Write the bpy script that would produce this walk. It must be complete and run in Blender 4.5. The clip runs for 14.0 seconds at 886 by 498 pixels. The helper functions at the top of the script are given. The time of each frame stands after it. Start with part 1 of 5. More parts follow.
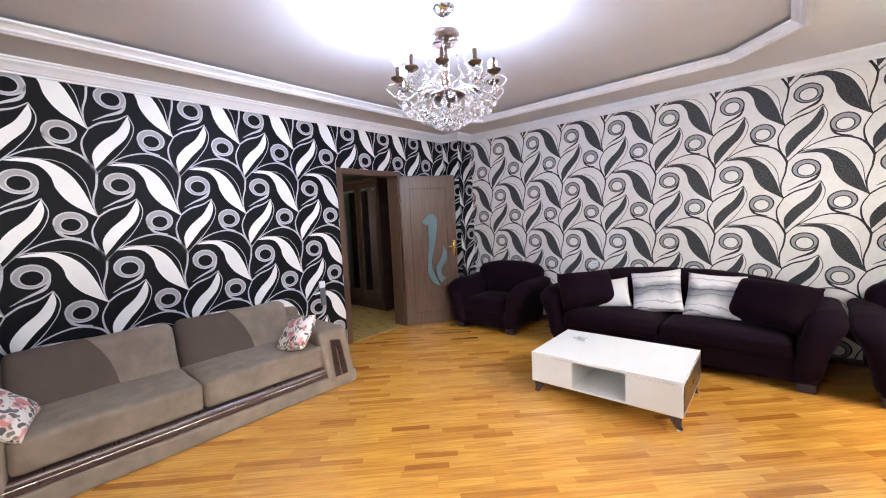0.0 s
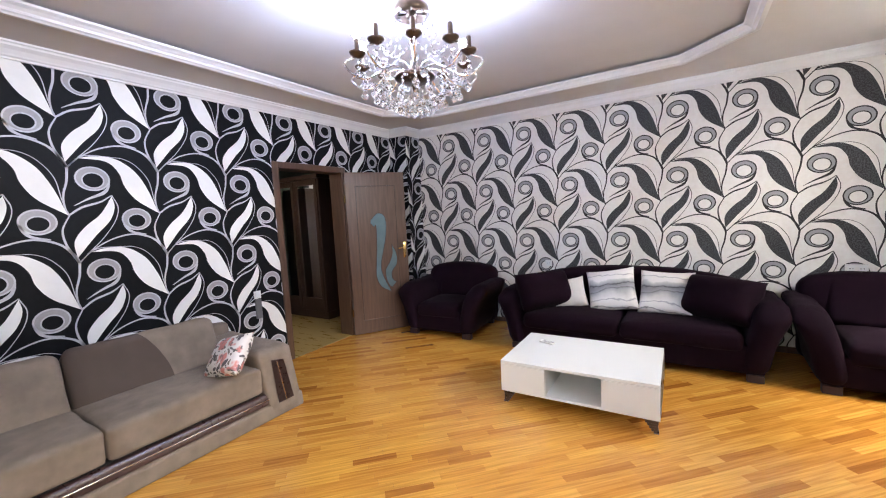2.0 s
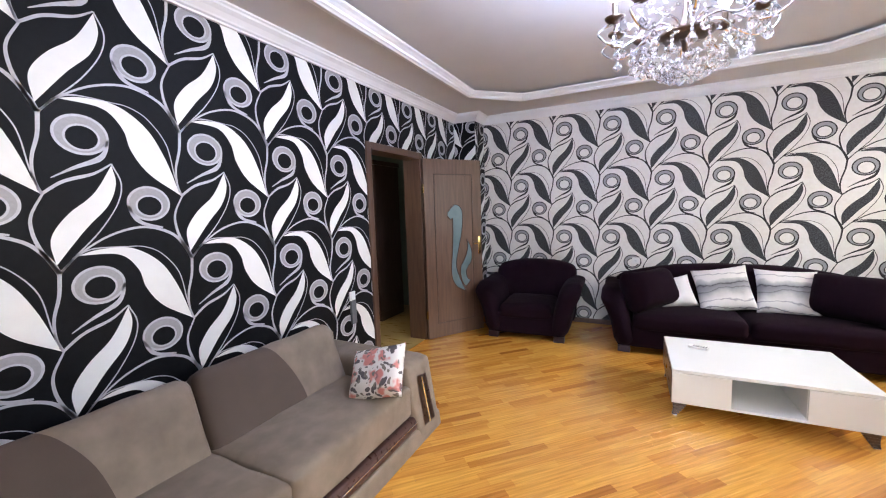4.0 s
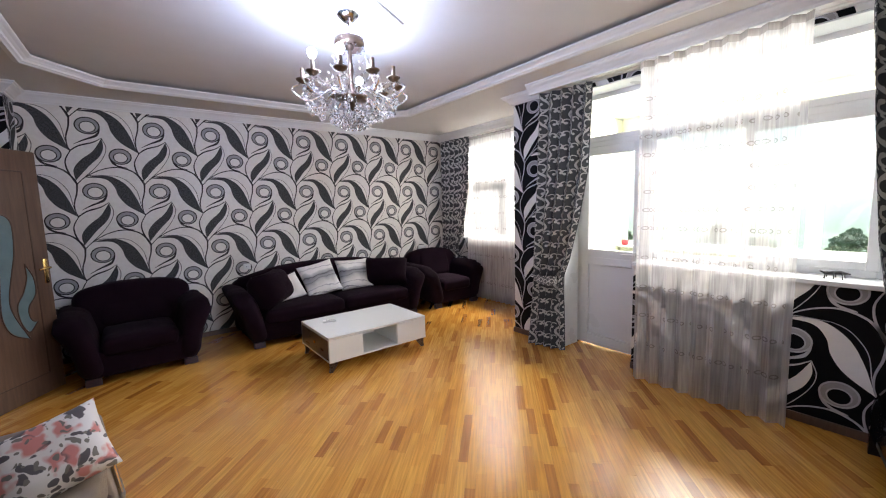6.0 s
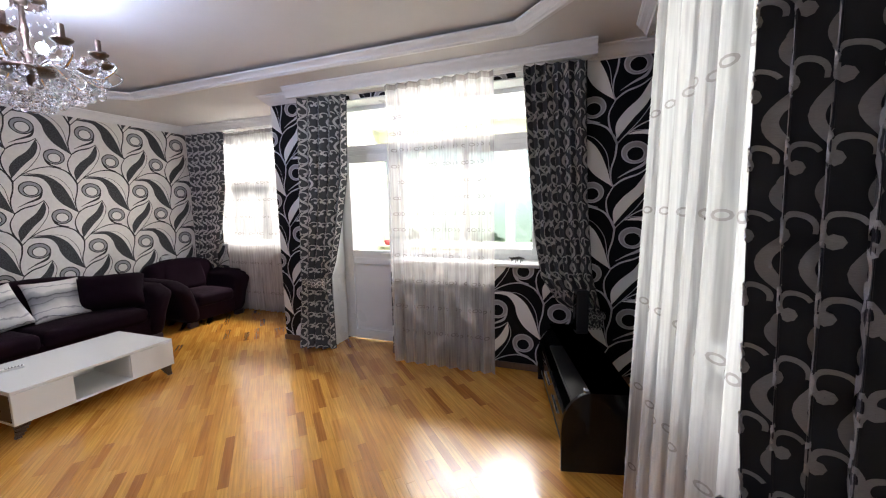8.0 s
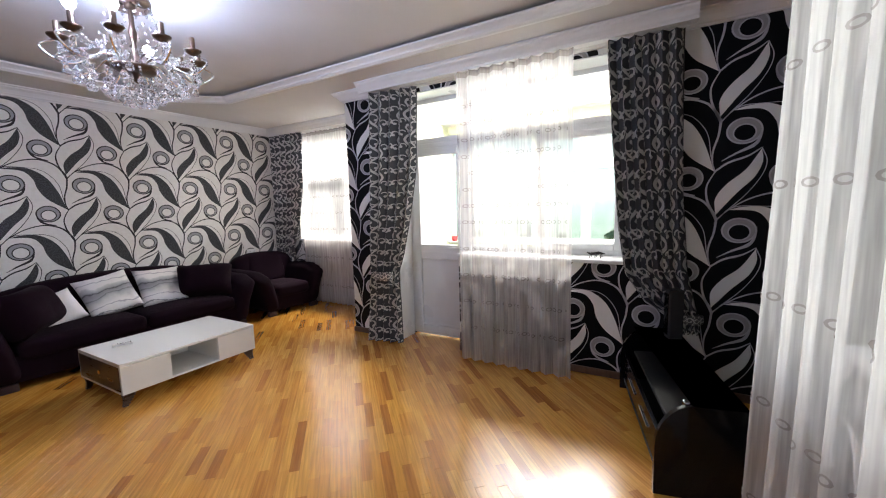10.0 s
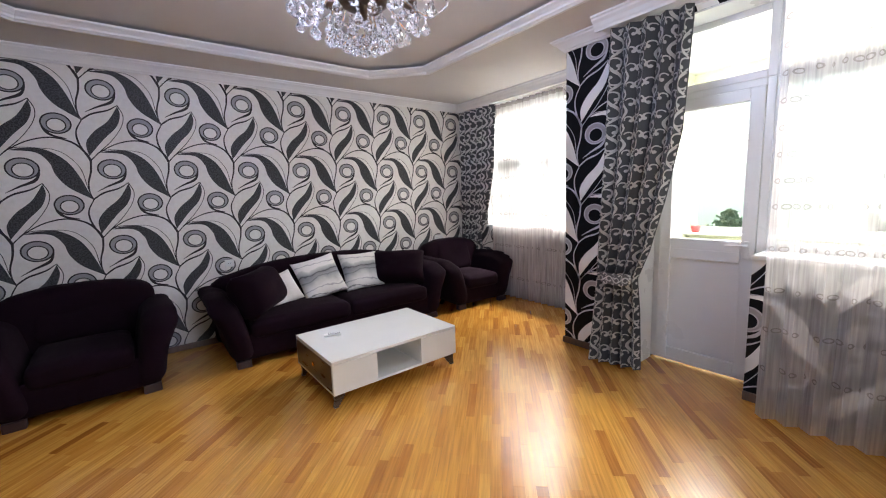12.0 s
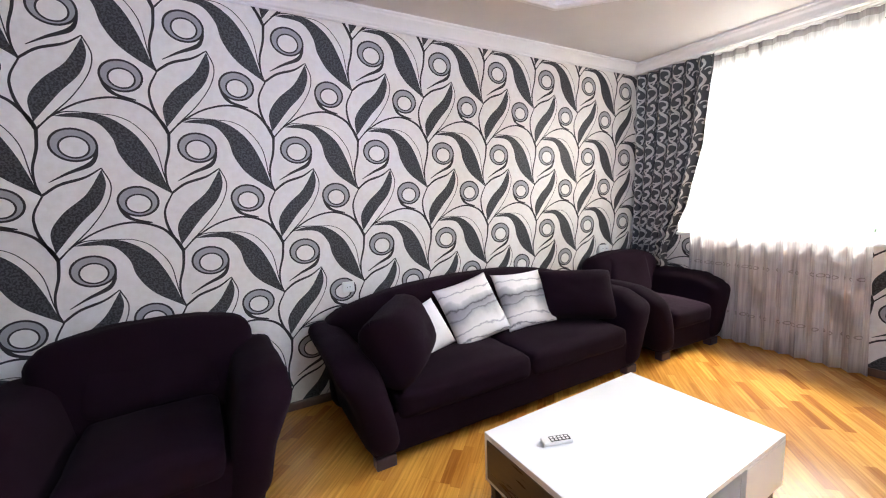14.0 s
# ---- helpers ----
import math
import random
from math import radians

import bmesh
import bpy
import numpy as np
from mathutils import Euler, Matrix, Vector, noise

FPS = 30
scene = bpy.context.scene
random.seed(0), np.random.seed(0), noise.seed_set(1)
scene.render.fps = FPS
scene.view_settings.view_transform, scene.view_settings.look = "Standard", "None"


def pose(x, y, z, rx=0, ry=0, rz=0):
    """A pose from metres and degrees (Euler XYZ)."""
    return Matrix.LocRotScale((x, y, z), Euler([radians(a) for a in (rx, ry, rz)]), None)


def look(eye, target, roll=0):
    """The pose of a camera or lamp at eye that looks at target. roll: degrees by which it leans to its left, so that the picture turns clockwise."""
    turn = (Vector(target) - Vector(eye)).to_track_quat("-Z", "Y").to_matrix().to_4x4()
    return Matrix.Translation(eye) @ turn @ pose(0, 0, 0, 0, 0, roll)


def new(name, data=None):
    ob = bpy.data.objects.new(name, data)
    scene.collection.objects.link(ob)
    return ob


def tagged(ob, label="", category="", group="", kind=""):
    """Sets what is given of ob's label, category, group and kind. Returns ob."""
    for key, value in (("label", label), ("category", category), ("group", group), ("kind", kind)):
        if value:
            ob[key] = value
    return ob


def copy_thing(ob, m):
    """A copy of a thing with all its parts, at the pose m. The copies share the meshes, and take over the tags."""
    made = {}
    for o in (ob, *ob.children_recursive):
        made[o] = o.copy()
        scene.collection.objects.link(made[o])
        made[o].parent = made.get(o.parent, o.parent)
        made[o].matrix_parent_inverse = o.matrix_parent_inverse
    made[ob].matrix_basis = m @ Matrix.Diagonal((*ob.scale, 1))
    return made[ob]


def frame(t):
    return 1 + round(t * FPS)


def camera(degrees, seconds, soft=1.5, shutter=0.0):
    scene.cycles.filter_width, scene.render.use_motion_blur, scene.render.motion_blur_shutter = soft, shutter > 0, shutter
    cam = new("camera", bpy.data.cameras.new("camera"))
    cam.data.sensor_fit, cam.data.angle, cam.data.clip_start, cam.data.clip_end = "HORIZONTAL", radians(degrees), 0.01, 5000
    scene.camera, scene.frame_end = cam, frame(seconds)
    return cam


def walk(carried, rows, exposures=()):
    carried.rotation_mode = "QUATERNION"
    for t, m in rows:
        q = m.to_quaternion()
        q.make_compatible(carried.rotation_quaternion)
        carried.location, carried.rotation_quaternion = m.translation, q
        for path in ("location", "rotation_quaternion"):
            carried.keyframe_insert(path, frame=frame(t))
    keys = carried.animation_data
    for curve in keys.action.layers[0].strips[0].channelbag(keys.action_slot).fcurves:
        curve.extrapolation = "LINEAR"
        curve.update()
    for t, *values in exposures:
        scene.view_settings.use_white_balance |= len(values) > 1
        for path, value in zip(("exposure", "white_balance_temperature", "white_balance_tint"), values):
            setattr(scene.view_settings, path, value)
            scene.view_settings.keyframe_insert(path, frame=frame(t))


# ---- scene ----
cam = camera(97.6, 14.0, soft=1.1)
PATH = [
    (0, (-0.237, 0.131, 1.556), (-1.569, 1.614, 1.391), -2.8),
    (0.5, (-0.188, 0.133, 1.59), (-1.302, 1.784, 1.41), -3.0),
    (1, (-0.165, 0.125, 1.605), (-1.126, 1.869, 1.422), -3.2),
    (1.5, (-0.477, 0.242, 1.563), (-1.438, 1.986, 1.38), -3.2),
    (2, (-0.606, 0.249, 1.562), (-1.673, 1.931, 1.38), -3.0),
    (2.5, (-0.861, 0.148, 1.571), (-1.973, 1.8, 1.389), -2.8),
    (5, (-2.952, -0.2, 1.567), (-3.197, 1.772, 1.342), -1.3),
    (5.5, (-3.175, -0.287, 1.573), (-2.789, 1.662, 1.347), -1.3),
    (6, (-3.162, -0.473, 1.581), (-1.958, 1.108, 1.361), -1.6),
    (6.5, (-3.166, -0.677, 1.547), (-1.471, 0.364, 1.338), -1.7),
    (7, (-3.189, -0.751, 1.572), (-1.313, -0.093, 1.351), -1.8),
    (7.5, (-3.185, -0.71, 1.535), (-1.274, -0.166, 1.307), -1.4),
    (8, (-3.186, -0.676, 1.598), (-1.331, 0.032, 1.362), -1.2),
    (8.5, (-3.196, -0.653, 1.58), (-1.401, 0.199, 1.351), -1.3),
    (11, (-2.879, -0.329, 1.485), (-1.294, 0.865, 1.236), -1.6),
    (11.5, (-2.785, 0.019, 1.501), (-1.359, 1.394, 1.23), -1.8),
    (12, (-2.792, 0.494, 1.492), (-1.598, 2.075, 1.218), -2.2),
    (12.5, (-2.703, 0.908, 1.46), (-1.726, 2.634, 1.198), -2.5),
    (13, (-2.717, 1.402, 1.528), (-1.858, 3.188, 1.26), -2.4),
    (13.5, (-2.861, 1.91, 1.522), (-2.019, 3.704, 1.249), -2.4),
    (14, (-2.879, 2.369, 1.488), (-1.924, 4.106, 1.224), -2.2),
]
walk(cam, [(t, look(eye, target, roll)) for t, eye, target, roll in PATH],
     exposures=[(0, 2.5), (1, 2.3), (2.5, 2.4), (5, 2.55), (5.5, 2.25), (6, 1.8), (7, 1.62), (8.5, 1.62), (11, 1.6), (12.5, 2.1), (14, 2.6)])

# ---- world, sky, lights ----
world = bpy.data.worlds.new("sky")
scene.world = world
world.use_nodes = True
wn = world.node_tree
sky = wn.nodes.new("ShaderNodeTexSky")
sky.sky_type = "NISHITA"
sky.sun_disc = False
sky.sun_elevation, sky.sun_rotation = radians(62), radians(98)
sky.air_density, sky.dust_density, sky.ozone_density = 1.0, 3.0, 1.0
wn.links.new(sky.outputs[0], wn.nodes["Background"].inputs[0])
wn.nodes["Background"].inputs[1].default_value = 0.15


def area_lamp(name, eye, target, sx, sy, watts, colour):
    data = bpy.data.lights.new(name, "AREA")
    data.shape, data.size, data.size_y, data.energy, data.color = "RECTANGLE", sx, sy, watts, colour
    ob = new(name, data)
    ob.matrix_world = look(eye, target)
    return ob


sun_data = bpy.data.lights.new("sun", "SUN")
sun_data.energy, sun_data.angle, sun_data.color = 1.2, radians(12), (1.0, 0.95, 0.88)
sun = new("sun", sun_data)
sun.matrix_world = look((14, -2, 27), (0, 0, 0))

DAY = (1.0, 0.96, 0.90)
# sky light falling in under the heads of the openings, and through the south window
area_lamp("daylight_alcove", (2.3, 4.0, 2.86), (0.0, 4.0, 1.4), 1.7, .5, 92, DAY)
area_lamp("daylight_balcony", (1.92, 0.95, 2.52), (0.0, 0.95, 1.4), 2.3, .22, 54, DAY)
area_lamp("daylight_south", (-1.75, -1.75, 1.75), (-1.75, 0.0, 1.6), 2.0, 1.9, 9.5, DAY).data.spread = radians(105)

# ---- materials ----


def material(name, colour, rough=0.5, metal=0.0, second=None, scale=8.0, amount=0.5, bump=0.0, bump_scale=60.0,
             stretch=(1, 1, 1), sheen=0.0, coat=0.0, detail=4.0, rough_var=0.1, spec=0.5):
    m = bpy.data.materials.new(name)
    m.use_nodes = True
    nt = m.node_tree
    b = nt.nodes["Principled BSDF"]
    b.inputs["Base Color"].default_value = (*colour, 1)
    b.inputs["Roughness"].default_value = rough
    b.inputs["Metallic"].default_value = metal
    b.inputs["Specular IOR Level"].default_value = spec
    if sheen:
        b.inputs["Sheen Weight"].default_value = sheen
        b.inputs["Sheen Roughness"].default_value = 0.4
    if coat:
        b.inputs["Coat Weight"].default_value = coat
        b.inputs["Coat Roughness"].default_value = 0.08
    tc = nt.nodes.new("ShaderNodeTexCoord")
    mp = nt.nodes.new("ShaderNodeMapping")
    mp.inputs["Scale"].default_value = stretch
    nt.links.new(tc.outputs["Object"], mp.inputs[0])
    if second:
        n = nt.nodes.new("ShaderNodeTexNoise")
        n.inputs["Scale"].default_value, n.inputs["Detail"].default_value = scale, detail
        nt.links.new(mp.outputs[0], n.inputs["Vector"])
        r = nt.nodes.new("ShaderNodeValToRGB")
        r.color_ramp.elements[0].position, r.color_ramp.elements[1].position = 0.5 - amount / 2, 0.5 + amount / 2
        r.color_ramp.elements[0].color, r.color_ramp.elements[1].color = (*colour, 1), (*second, 1)
        nt.links.new(n.outputs["Fac"], r.inputs[0])
        nt.links.new(r.outputs[0], b.inputs["Base Color"])
        mr = nt.nodes.new("ShaderNodeMapRange")
        mr.inputs["To Min"].default_value, mr.inputs["To Max"].default_value = max(0.02, rough - rough_var), min(1, rough + rough_var)
        nt.links.new(n.outputs["Fac"], mr.inputs["Value"])
        nt.links.new(mr.outputs[0], b.inputs["Roughness"])
    if bump:
        n2 = nt.nodes.new("ShaderNodeTexNoise")
        n2.inputs["Scale"].default_value, n2.inputs["Detail"].default_value = bump_scale, 3.0
        nt.links.new(mp.outputs[0], n2.inputs["Vector"])
        bp = nt.nodes.new("ShaderNodeBump")
        bp.inputs["Strength"].default_value, bp.inputs["Distance"].default_value = bump, 0.004
        nt.links.new(n2.outputs["Fac"], bp.inputs["Height"])
        nt.links.new(bp.outputs[0], b.inputs["Normal"])
    return m


def cloth_sheer(name, colour, clear):
    """Thin woven net: part see-through, part scattering light."""
    m = bpy.data.materials.new(name)
    m.use_nodes = True
    nt = m.node_tree
    nt.nodes.remove(nt.nodes["Principled BSDF"])
    out = nt.nodes["Material Output"]
    tr, tl, df = (nt.nodes.new("ShaderNodeBsdf" + k) for k in ("Transparent", "Translucent", "Diffuse"))
    tl.inputs[0].default_value = (*colour, 1)
    df.inputs[0].default_value = (*colour, 1)
    a, c = nt.nodes.new("ShaderNodeMixShader"), nt.nodes.new("ShaderNodeMixShader")
    a.inputs[0].default_value = 0.5
    nt.links.new(tl.outputs[0], a.inputs[1])
    nt.links.new(df.outputs[0], a.inputs[2])
    tc, wv = nt.nodes.new("ShaderNodeTexCoord"), nt.nodes.new("ShaderNodeTexNoise")
    mp = nt.nodes.new("ShaderNodeMapping")
    mp.inputs["Scale"].default_value = (60, 60, 3)
    nt.links.new(tc.outputs["Object"], mp.inputs[0])
    nt.links.new(mp.outputs[0], wv.inputs["Vector"])
    wv.inputs["Scale"].default_value = 1.0
    mr = nt.nodes.new("ShaderNodeMapRange")
    mr.inputs["From Min"].default_value, mr.inputs["From Max"].default_value = 0.3, 0.7
    mr.inputs["To Min"].default_value, mr.inputs["To Max"].default_value = clear - 0.1, clear + 0.1
    nt.links.new(wv.outputs["Fac"], mr.inputs["Value"])
    nt.links.new(mr.outputs[0], c.inputs[0])
    nt.links.new(a.outputs[0], c.inputs[1])
    nt.links.new(tr.outputs[0], c.inputs[2])
    nt.links.new(c.outputs[0], out.inputs["Surface"])
    return m


def glass_pane(name, tint=(0.93, 0.97, 0.96)):
    m = bpy.data.materials.new(name)
    m.use_nodes = True
    nt = m.node_tree
    nt.nodes.remove(nt.nodes["Principled BSDF"])
    tr, gl, mx, fr = (nt.nodes.new("ShaderNode" + k) for k in ("BsdfTransparent", "BsdfGlossy", "MixShader", "Fresnel"))
    tr.inputs[0].default_value = (*tint, 1)
    gl.inputs["Roughness"].default_value = 0.02
    nt.links.new(fr.outputs[0], mx.inputs[0])
    nt.links.new(tr.outputs[0], mx.inputs[1])
    nt.links.new(gl.outputs[0], mx.inputs[2])
    nt.links.new(mx.outputs[0], nt.nodes["Material Output"].inputs["Surface"])
    return m


def crystal_glass(name):
    m = bpy.data.materials.new(name)
    m.use_nodes = True
    b = m.node_tree.nodes["Principled BSDF"]
    b.inputs["Base Color"].default_value = (0.97, 0.97, 1, 1)
    b.inputs["Roughness"].default_value = 0.02
    b.inputs["IOR"].default_value = 1.55
    b.inputs["Transmission Weight"].default_value = 0.92
    return m


def glow(name, colour, strength):
    m = bpy.data.materials.new(name)
    m.use_nodes = True
    b = m.node_tree.nodes["Principled BSDF"]
    b.inputs["Emission Color"].default_value = (*colour, 1)
    b.inputs["Emission Strength"].default_value = strength
    return m


def parquet(name):
    """Oak strips, each with its own tone, grain along the strip, under satin lacquer."""
    m = bpy.data.materials.new(name)
    m.use_nodes = True
    nt = m.node_tree
    b = nt.nodes["Principled BSDF"]
    info = nt.nodes.new("ShaderNodeObjectInfo")
    at = nt.nodes.new("ShaderNodeAttribute")
    at.attribute_name = "tone"
    add = nt.nodes.new("ShaderNodeMath")
    add.operation = "ADD"
    nt.links.new(info.outputs["Random"], add.inputs[0])
    nt.links.new(at.outputs["Fac"], add.inputs[1])
    fr = nt.nodes.new("ShaderNodeMath")
    fr.operation = "FRACT"
    nt.links.new(add.outputs[0], fr.inputs[0])
    ramp = nt.nodes.new("ShaderNodeValToRGB")
    cr = ramp.color_ramp
    cr.elements[0].position, cr.elements[0].color = 0.0, (0.40, 0.15, 0.024, 1)
    cr.elements[1].position, cr.elements[1].color = 1.0, (0.80, 0.42, 0.078, 1)
    for p, c in ((0.06, (0.51, 0.205, 0.033, 1)), (0.19, (0.65, 0.29, 0.046, 1)), (0.55, (0.73, 0.355, 0.06, 1))):
        e = cr.elements.new(p)
        e.color = c
    nt.links.new(fr.outputs[0], ramp.inputs[0])
    tc, mp, ns = (nt.nodes.new("ShaderNode" + k) for k in ("TexCoord", "Mapping", "TexNoise"))
    mp.vector_type = "TEXTURE"
    mp.inputs["Rotation"].default_value = (0, 0, radians(45))
    mp.inputs["Scale"].default_value = (1 / 3, 1 / 70, 1)
    geo = nt.nodes.new("ShaderNodeNewGeometry")
    nt.links.new(geo.outputs["Position"], mp.inputs[0])
    nt.links.new(mp.outputs[0], ns.inputs["Vector"])
    ns.inputs["Scale"].default_value, ns.inputs["Detail"].default_value = 1.0, 5.0
    mx = nt.nodes.new("ShaderNodeMix")
    mx.data_type, mx.blend_type = "RGBA", "MULTIPLY"
    gr = nt.nodes.new("ShaderNodeValToRGB")
    gr.color_ramp.elements[0].position, gr.color_ramp.elements[0].color = 0.34, (0.62, 0.54, 0.45, 1)
    gr.color_ramp.elements[1].position, gr.color_ramp.elements[1].color = 0.65, (1, 1, 1, 1)
    nt.links.new(ns.outputs["Fac"], gr.inputs[0])
    mx.inputs["Factor"].default_value = 0.8
    nt.links.new(ramp.outputs[0], mx.inputs["A"])
    nt.links.new(gr.outputs[0], mx.inputs["B"])
    nt.links.new(mx.outputs["Result"], b.inputs["Base Color"])
    rn, rm = nt.nodes.new("ShaderNodeTexNoise"), nt.nodes.new("ShaderNodeMapRange")
    rn.inputs["Scale"].default_value = 2.3
    nt.links.new(geo.outputs["Position"], rn.inputs["Vector"])
    rm.inputs["To Min"].default_value, rm.inputs["To Max"].default_value = 0.16, 0.30
    nt.links.new(rn.outputs["Fac"], rm.inputs["Value"])
    nt.links.new(rm.outputs[0], b.inputs["Roughness"])
    b.inputs["Coat Weight"].default_value, b.inputs["Coat Roughness"].default_value, b.inputs["Coat IOR"].default_value = 0.8, 0.18, 1.6
    bp = nt.nodes.new("ShaderNodeBump")
    bp.inputs["Strength"].default_value, bp.inputs["Distance"].default_value = 0.08, 0.002
    nt.links.new(ns.outputs["Fac"], bp.inputs["Height"])
    nt.links.new(bp.outputs[0], b.inputs["Normal"])
    return m


M_CREAM = material("wallpaper_cream", (0.83, 0.805, 0.775), 0.62, second=(0.75, 0.715, 0.675), scale=30, bump=0.25, bump_scale=260)
M_BLACKPAPER = material("wallpaper_black", (0.0055, 0.006, 0.0072), 0.5, second=(0.008, 0.0085, 0.010), scale=25, bump=0.2, bump_scale=260, spec=0.1)
M_INKDARK = material("wallpaper_leaf_charcoal", (0.026, 0.026, 0.029), 0.5, second=(0.075, 0.075, 0.082), scale=95, amount=0.12, bump=0.5, bump_scale=130, spec=0.3)
M_INKLINE = material("wallpaper_line_charcoal", (0.022, 0.020, 0.022), 0.5, second=(0.04, 0.036, 0.038), scale=60, spec=0.3)
M_GREYRING = material("wallpaper_ring_grey", (0.36, 0.35, 0.36), 0.45, second=(0.31, 0.30, 0.31), scale=70, bump=0.3, bump_scale=200)
M_WHITELEAF = material("wallpaper_leaf_white", (0.84, 0.83, 0.81), 0.5, second=(0.80, 0.79, 0.77), scale=20, bump=0.2, bump_scale=220)
M_LILACLINE = material("wallpaper_line_silver", (0.55, 0.54, 0.58), 0.4, second=(0.45, 0.44, 0.48), scale=60)
M_PLASTER = material("ceiling_paint_warm_white", (0.70, 0.67, 0.66), 0.75, second=(0.66, 0.635, 0.625), scale=3, bump=0.06, bump_scale=150)
M_MOULD = material("moulding_white", (0.84, 0.83, 0.83), 0.45, second=(0.80, 0.79, 0.79), scale=6, bump=0.04, bump_scale=90)
M_OUTWALL = material("balcony_render_cream", (0.66, 0.66, 0.52), 0.8, second=(0.60, 0.60, 0.47), scale=5, bump=0.3, bump_scale=80)
M_PVC = material("white_pvc", (0.80, 0.81, 0.82), 0.3, second=(0.76, 0.77, 0.78), scale=3)
M_PARQUET = parquet("oak_parquet")
M_GAP = material("parquet_joint", (0.16, 0.075, 0.02), 0.6, second=(0.11, 0.05, 0.015), scale=20)
M_WALNUT = material("walnut_door", (0.080, 0.042, 0.027), 0.36, second=(0.135, 0.075, 0.048), scale=4, stretch=(9, 9, 0.8), amount=0.5, bump=0.12, bump_scale=30, detail=7)
M_WALNUT_DK = material("walnut_frame", (0.045, 0.022, 0.015), 0.4, second=(0.080, 0.043, 0.029), scale=4, stretch=(9, 9, 0.8), detail=7)
M_FROST = material("frosted_blue_glass", (0.11, 0.17, 0.19), 0.22, second=(0.15, 0.22, 0.24), scale=9, bump=0.2, bump_scale=90)
M_BRASS = material("polished_brass", (0.78, 0.56, 0.22), 0.22, 1.0, second=(0.70, 0.48, 0.18), scale=30)
M_CHROME = material("chrome", (0.75, 0.75, 0.77), 0.12, 1.0)
M_BRONZE = material("dark_bronze", (0.16, 0.11, 0.085), 0.3, 0.9, second=(0.10, 0.07, 0.05), scale=30)
M_PURPLE = material("aubergine_velvet", (0.0074, 0.0025, 0.006), 0.9, second=(0.0125, 0.0046, 0.010), scale=5, amount=0.6, bump=0.35, bump_scale=350, sheen=0.012, spec=0.08)
M_PURPLE_FT = material("aubergine_foot", (0.03, 0.014, 0.02), 0.45)
M_TAUPE = material("taupe_microfibre", (0.185, 0.145, 0.112), 0.85, second=(0.25, 0.20, 0.155), scale=9, amount=0.35, bump=0.35, bump_scale=400, sheen=0.08, spec=0.25)
M_TAUPE_DK = material("dark_taupe_microfibre", (0.085, 0.062, 0.050), 0.85, second=(0.105, 0.078, 0.063), scale=6, amount=0.6, bump=0.35, bump_scale=400, sheen=0.06, spec=0.25)
M_SOFAWOOD = material("sofa_dark_veneer", (0.045, 0.022, 0.020), 0.3, second=(0.07, 0.036, 0.031), scale=5, stretch=(8, 1, 8))
M_WHITE_LACQ = material("white_lacquer", (0.82, 0.83, 0.82), 0.22, second=(0.79, 0.80, 0.79), scale=4, rough_var=0.05)
M_TABLE_DK = material("table_walnut_side", (0.045, 0.026, 0.018), 0.3, second=(0.08, 0.047, 0.032), scale=6, stretch=(1, 1, 8))
M_BLACKGLOSS = material("black_gloss", (0.005, 0.005, 0.006), 0.12, second=(0.008, 0.008, 0.009), scale=3, rough_var=0.05, spec=0.35)
M_BLACKMAT = material("black_matte", (0.012, 0.012, 0.013), 0.5, second=(0.018, 0.018, 0.02), scale=8)
M_CURTAIN = material("curtain_charcoal_sateen", (0.044, 0.047, 0.053), 0.45, second=(0.058, 0.061, 0.068), scale=9, bump=0.2, bump_scale=420, sheen=0.05, spec=0.4)
M_SCROLL = material("curtain_scroll_silver", (0.62, 0.61, 0.59), 0.36, second=(0.50, 0.49, 0.47), scale=120, stretch=(1, 1, 6), bump=0.3, bump_scale=300)
M_REVERSE = material("curtain_reverse_grey", (0.55, 0.53, 0.505), 0.5, second=(0.47, 0.455, 0.435), scale=120, stretch=(1, 1, 6), bump=0.3, bump_scale=300)
M_BAND = material("curtain_band_grey", (0.12, 0.118, 0.12), 0.55, second=(0.09, 0.088, 0.09), scale=120, stretch=(1, 1, 6), bump=0.3, bump_scale=300)
M_SHEER = cloth_sheer("sheer_net_white", (0.82, 0.80, 0.79), 0.50)
M_SHEER_EMB = cloth_sheer("sheer_embroidery", (0.40, 0.37, 0.36), 0.35)
M_GLASS = glass_pane("window_glass")
M_CRYSTAL = crystal_glass("crystal_drops")
M_BULB = glow("lit_bulb", (0.72, 0.80, 1.0), 26.0)
M_PLASTIC = material("white_plastic", (0.78, 0.78, 0.76), 0.35)
M_PILLOW_W = material("pillow_white_satin", (0.72, 0.69, 0.68), 0.6, second=(0.66, 0.63, 0.62), scale=12, bump=0.3, bump_scale=250)
M_GREEN = material("tree_foliage", (0.12, 0.17, 0.08), 0.8, second=(0.17, 0.22, 0.11), scale=1.5)
M_GROUND = material("dry_ground", (0.30, 0.31, 0.25), 0.9, second=(0.20, 0.24, 0.14), scale=0.08)
M_HALLPAPER = material("hall_wallpaper_green", (0.16, 0.21, 0.17), 0.7, second=(0.20, 0.25, 0.20), scale=12)
M_MIRROR = material("mirror", (0.85, 0.87, 0.87), 0.02, 1.0)
M_RAD = material("radiator_enamel", (0.78, 0.78, 0.76), 0.3)


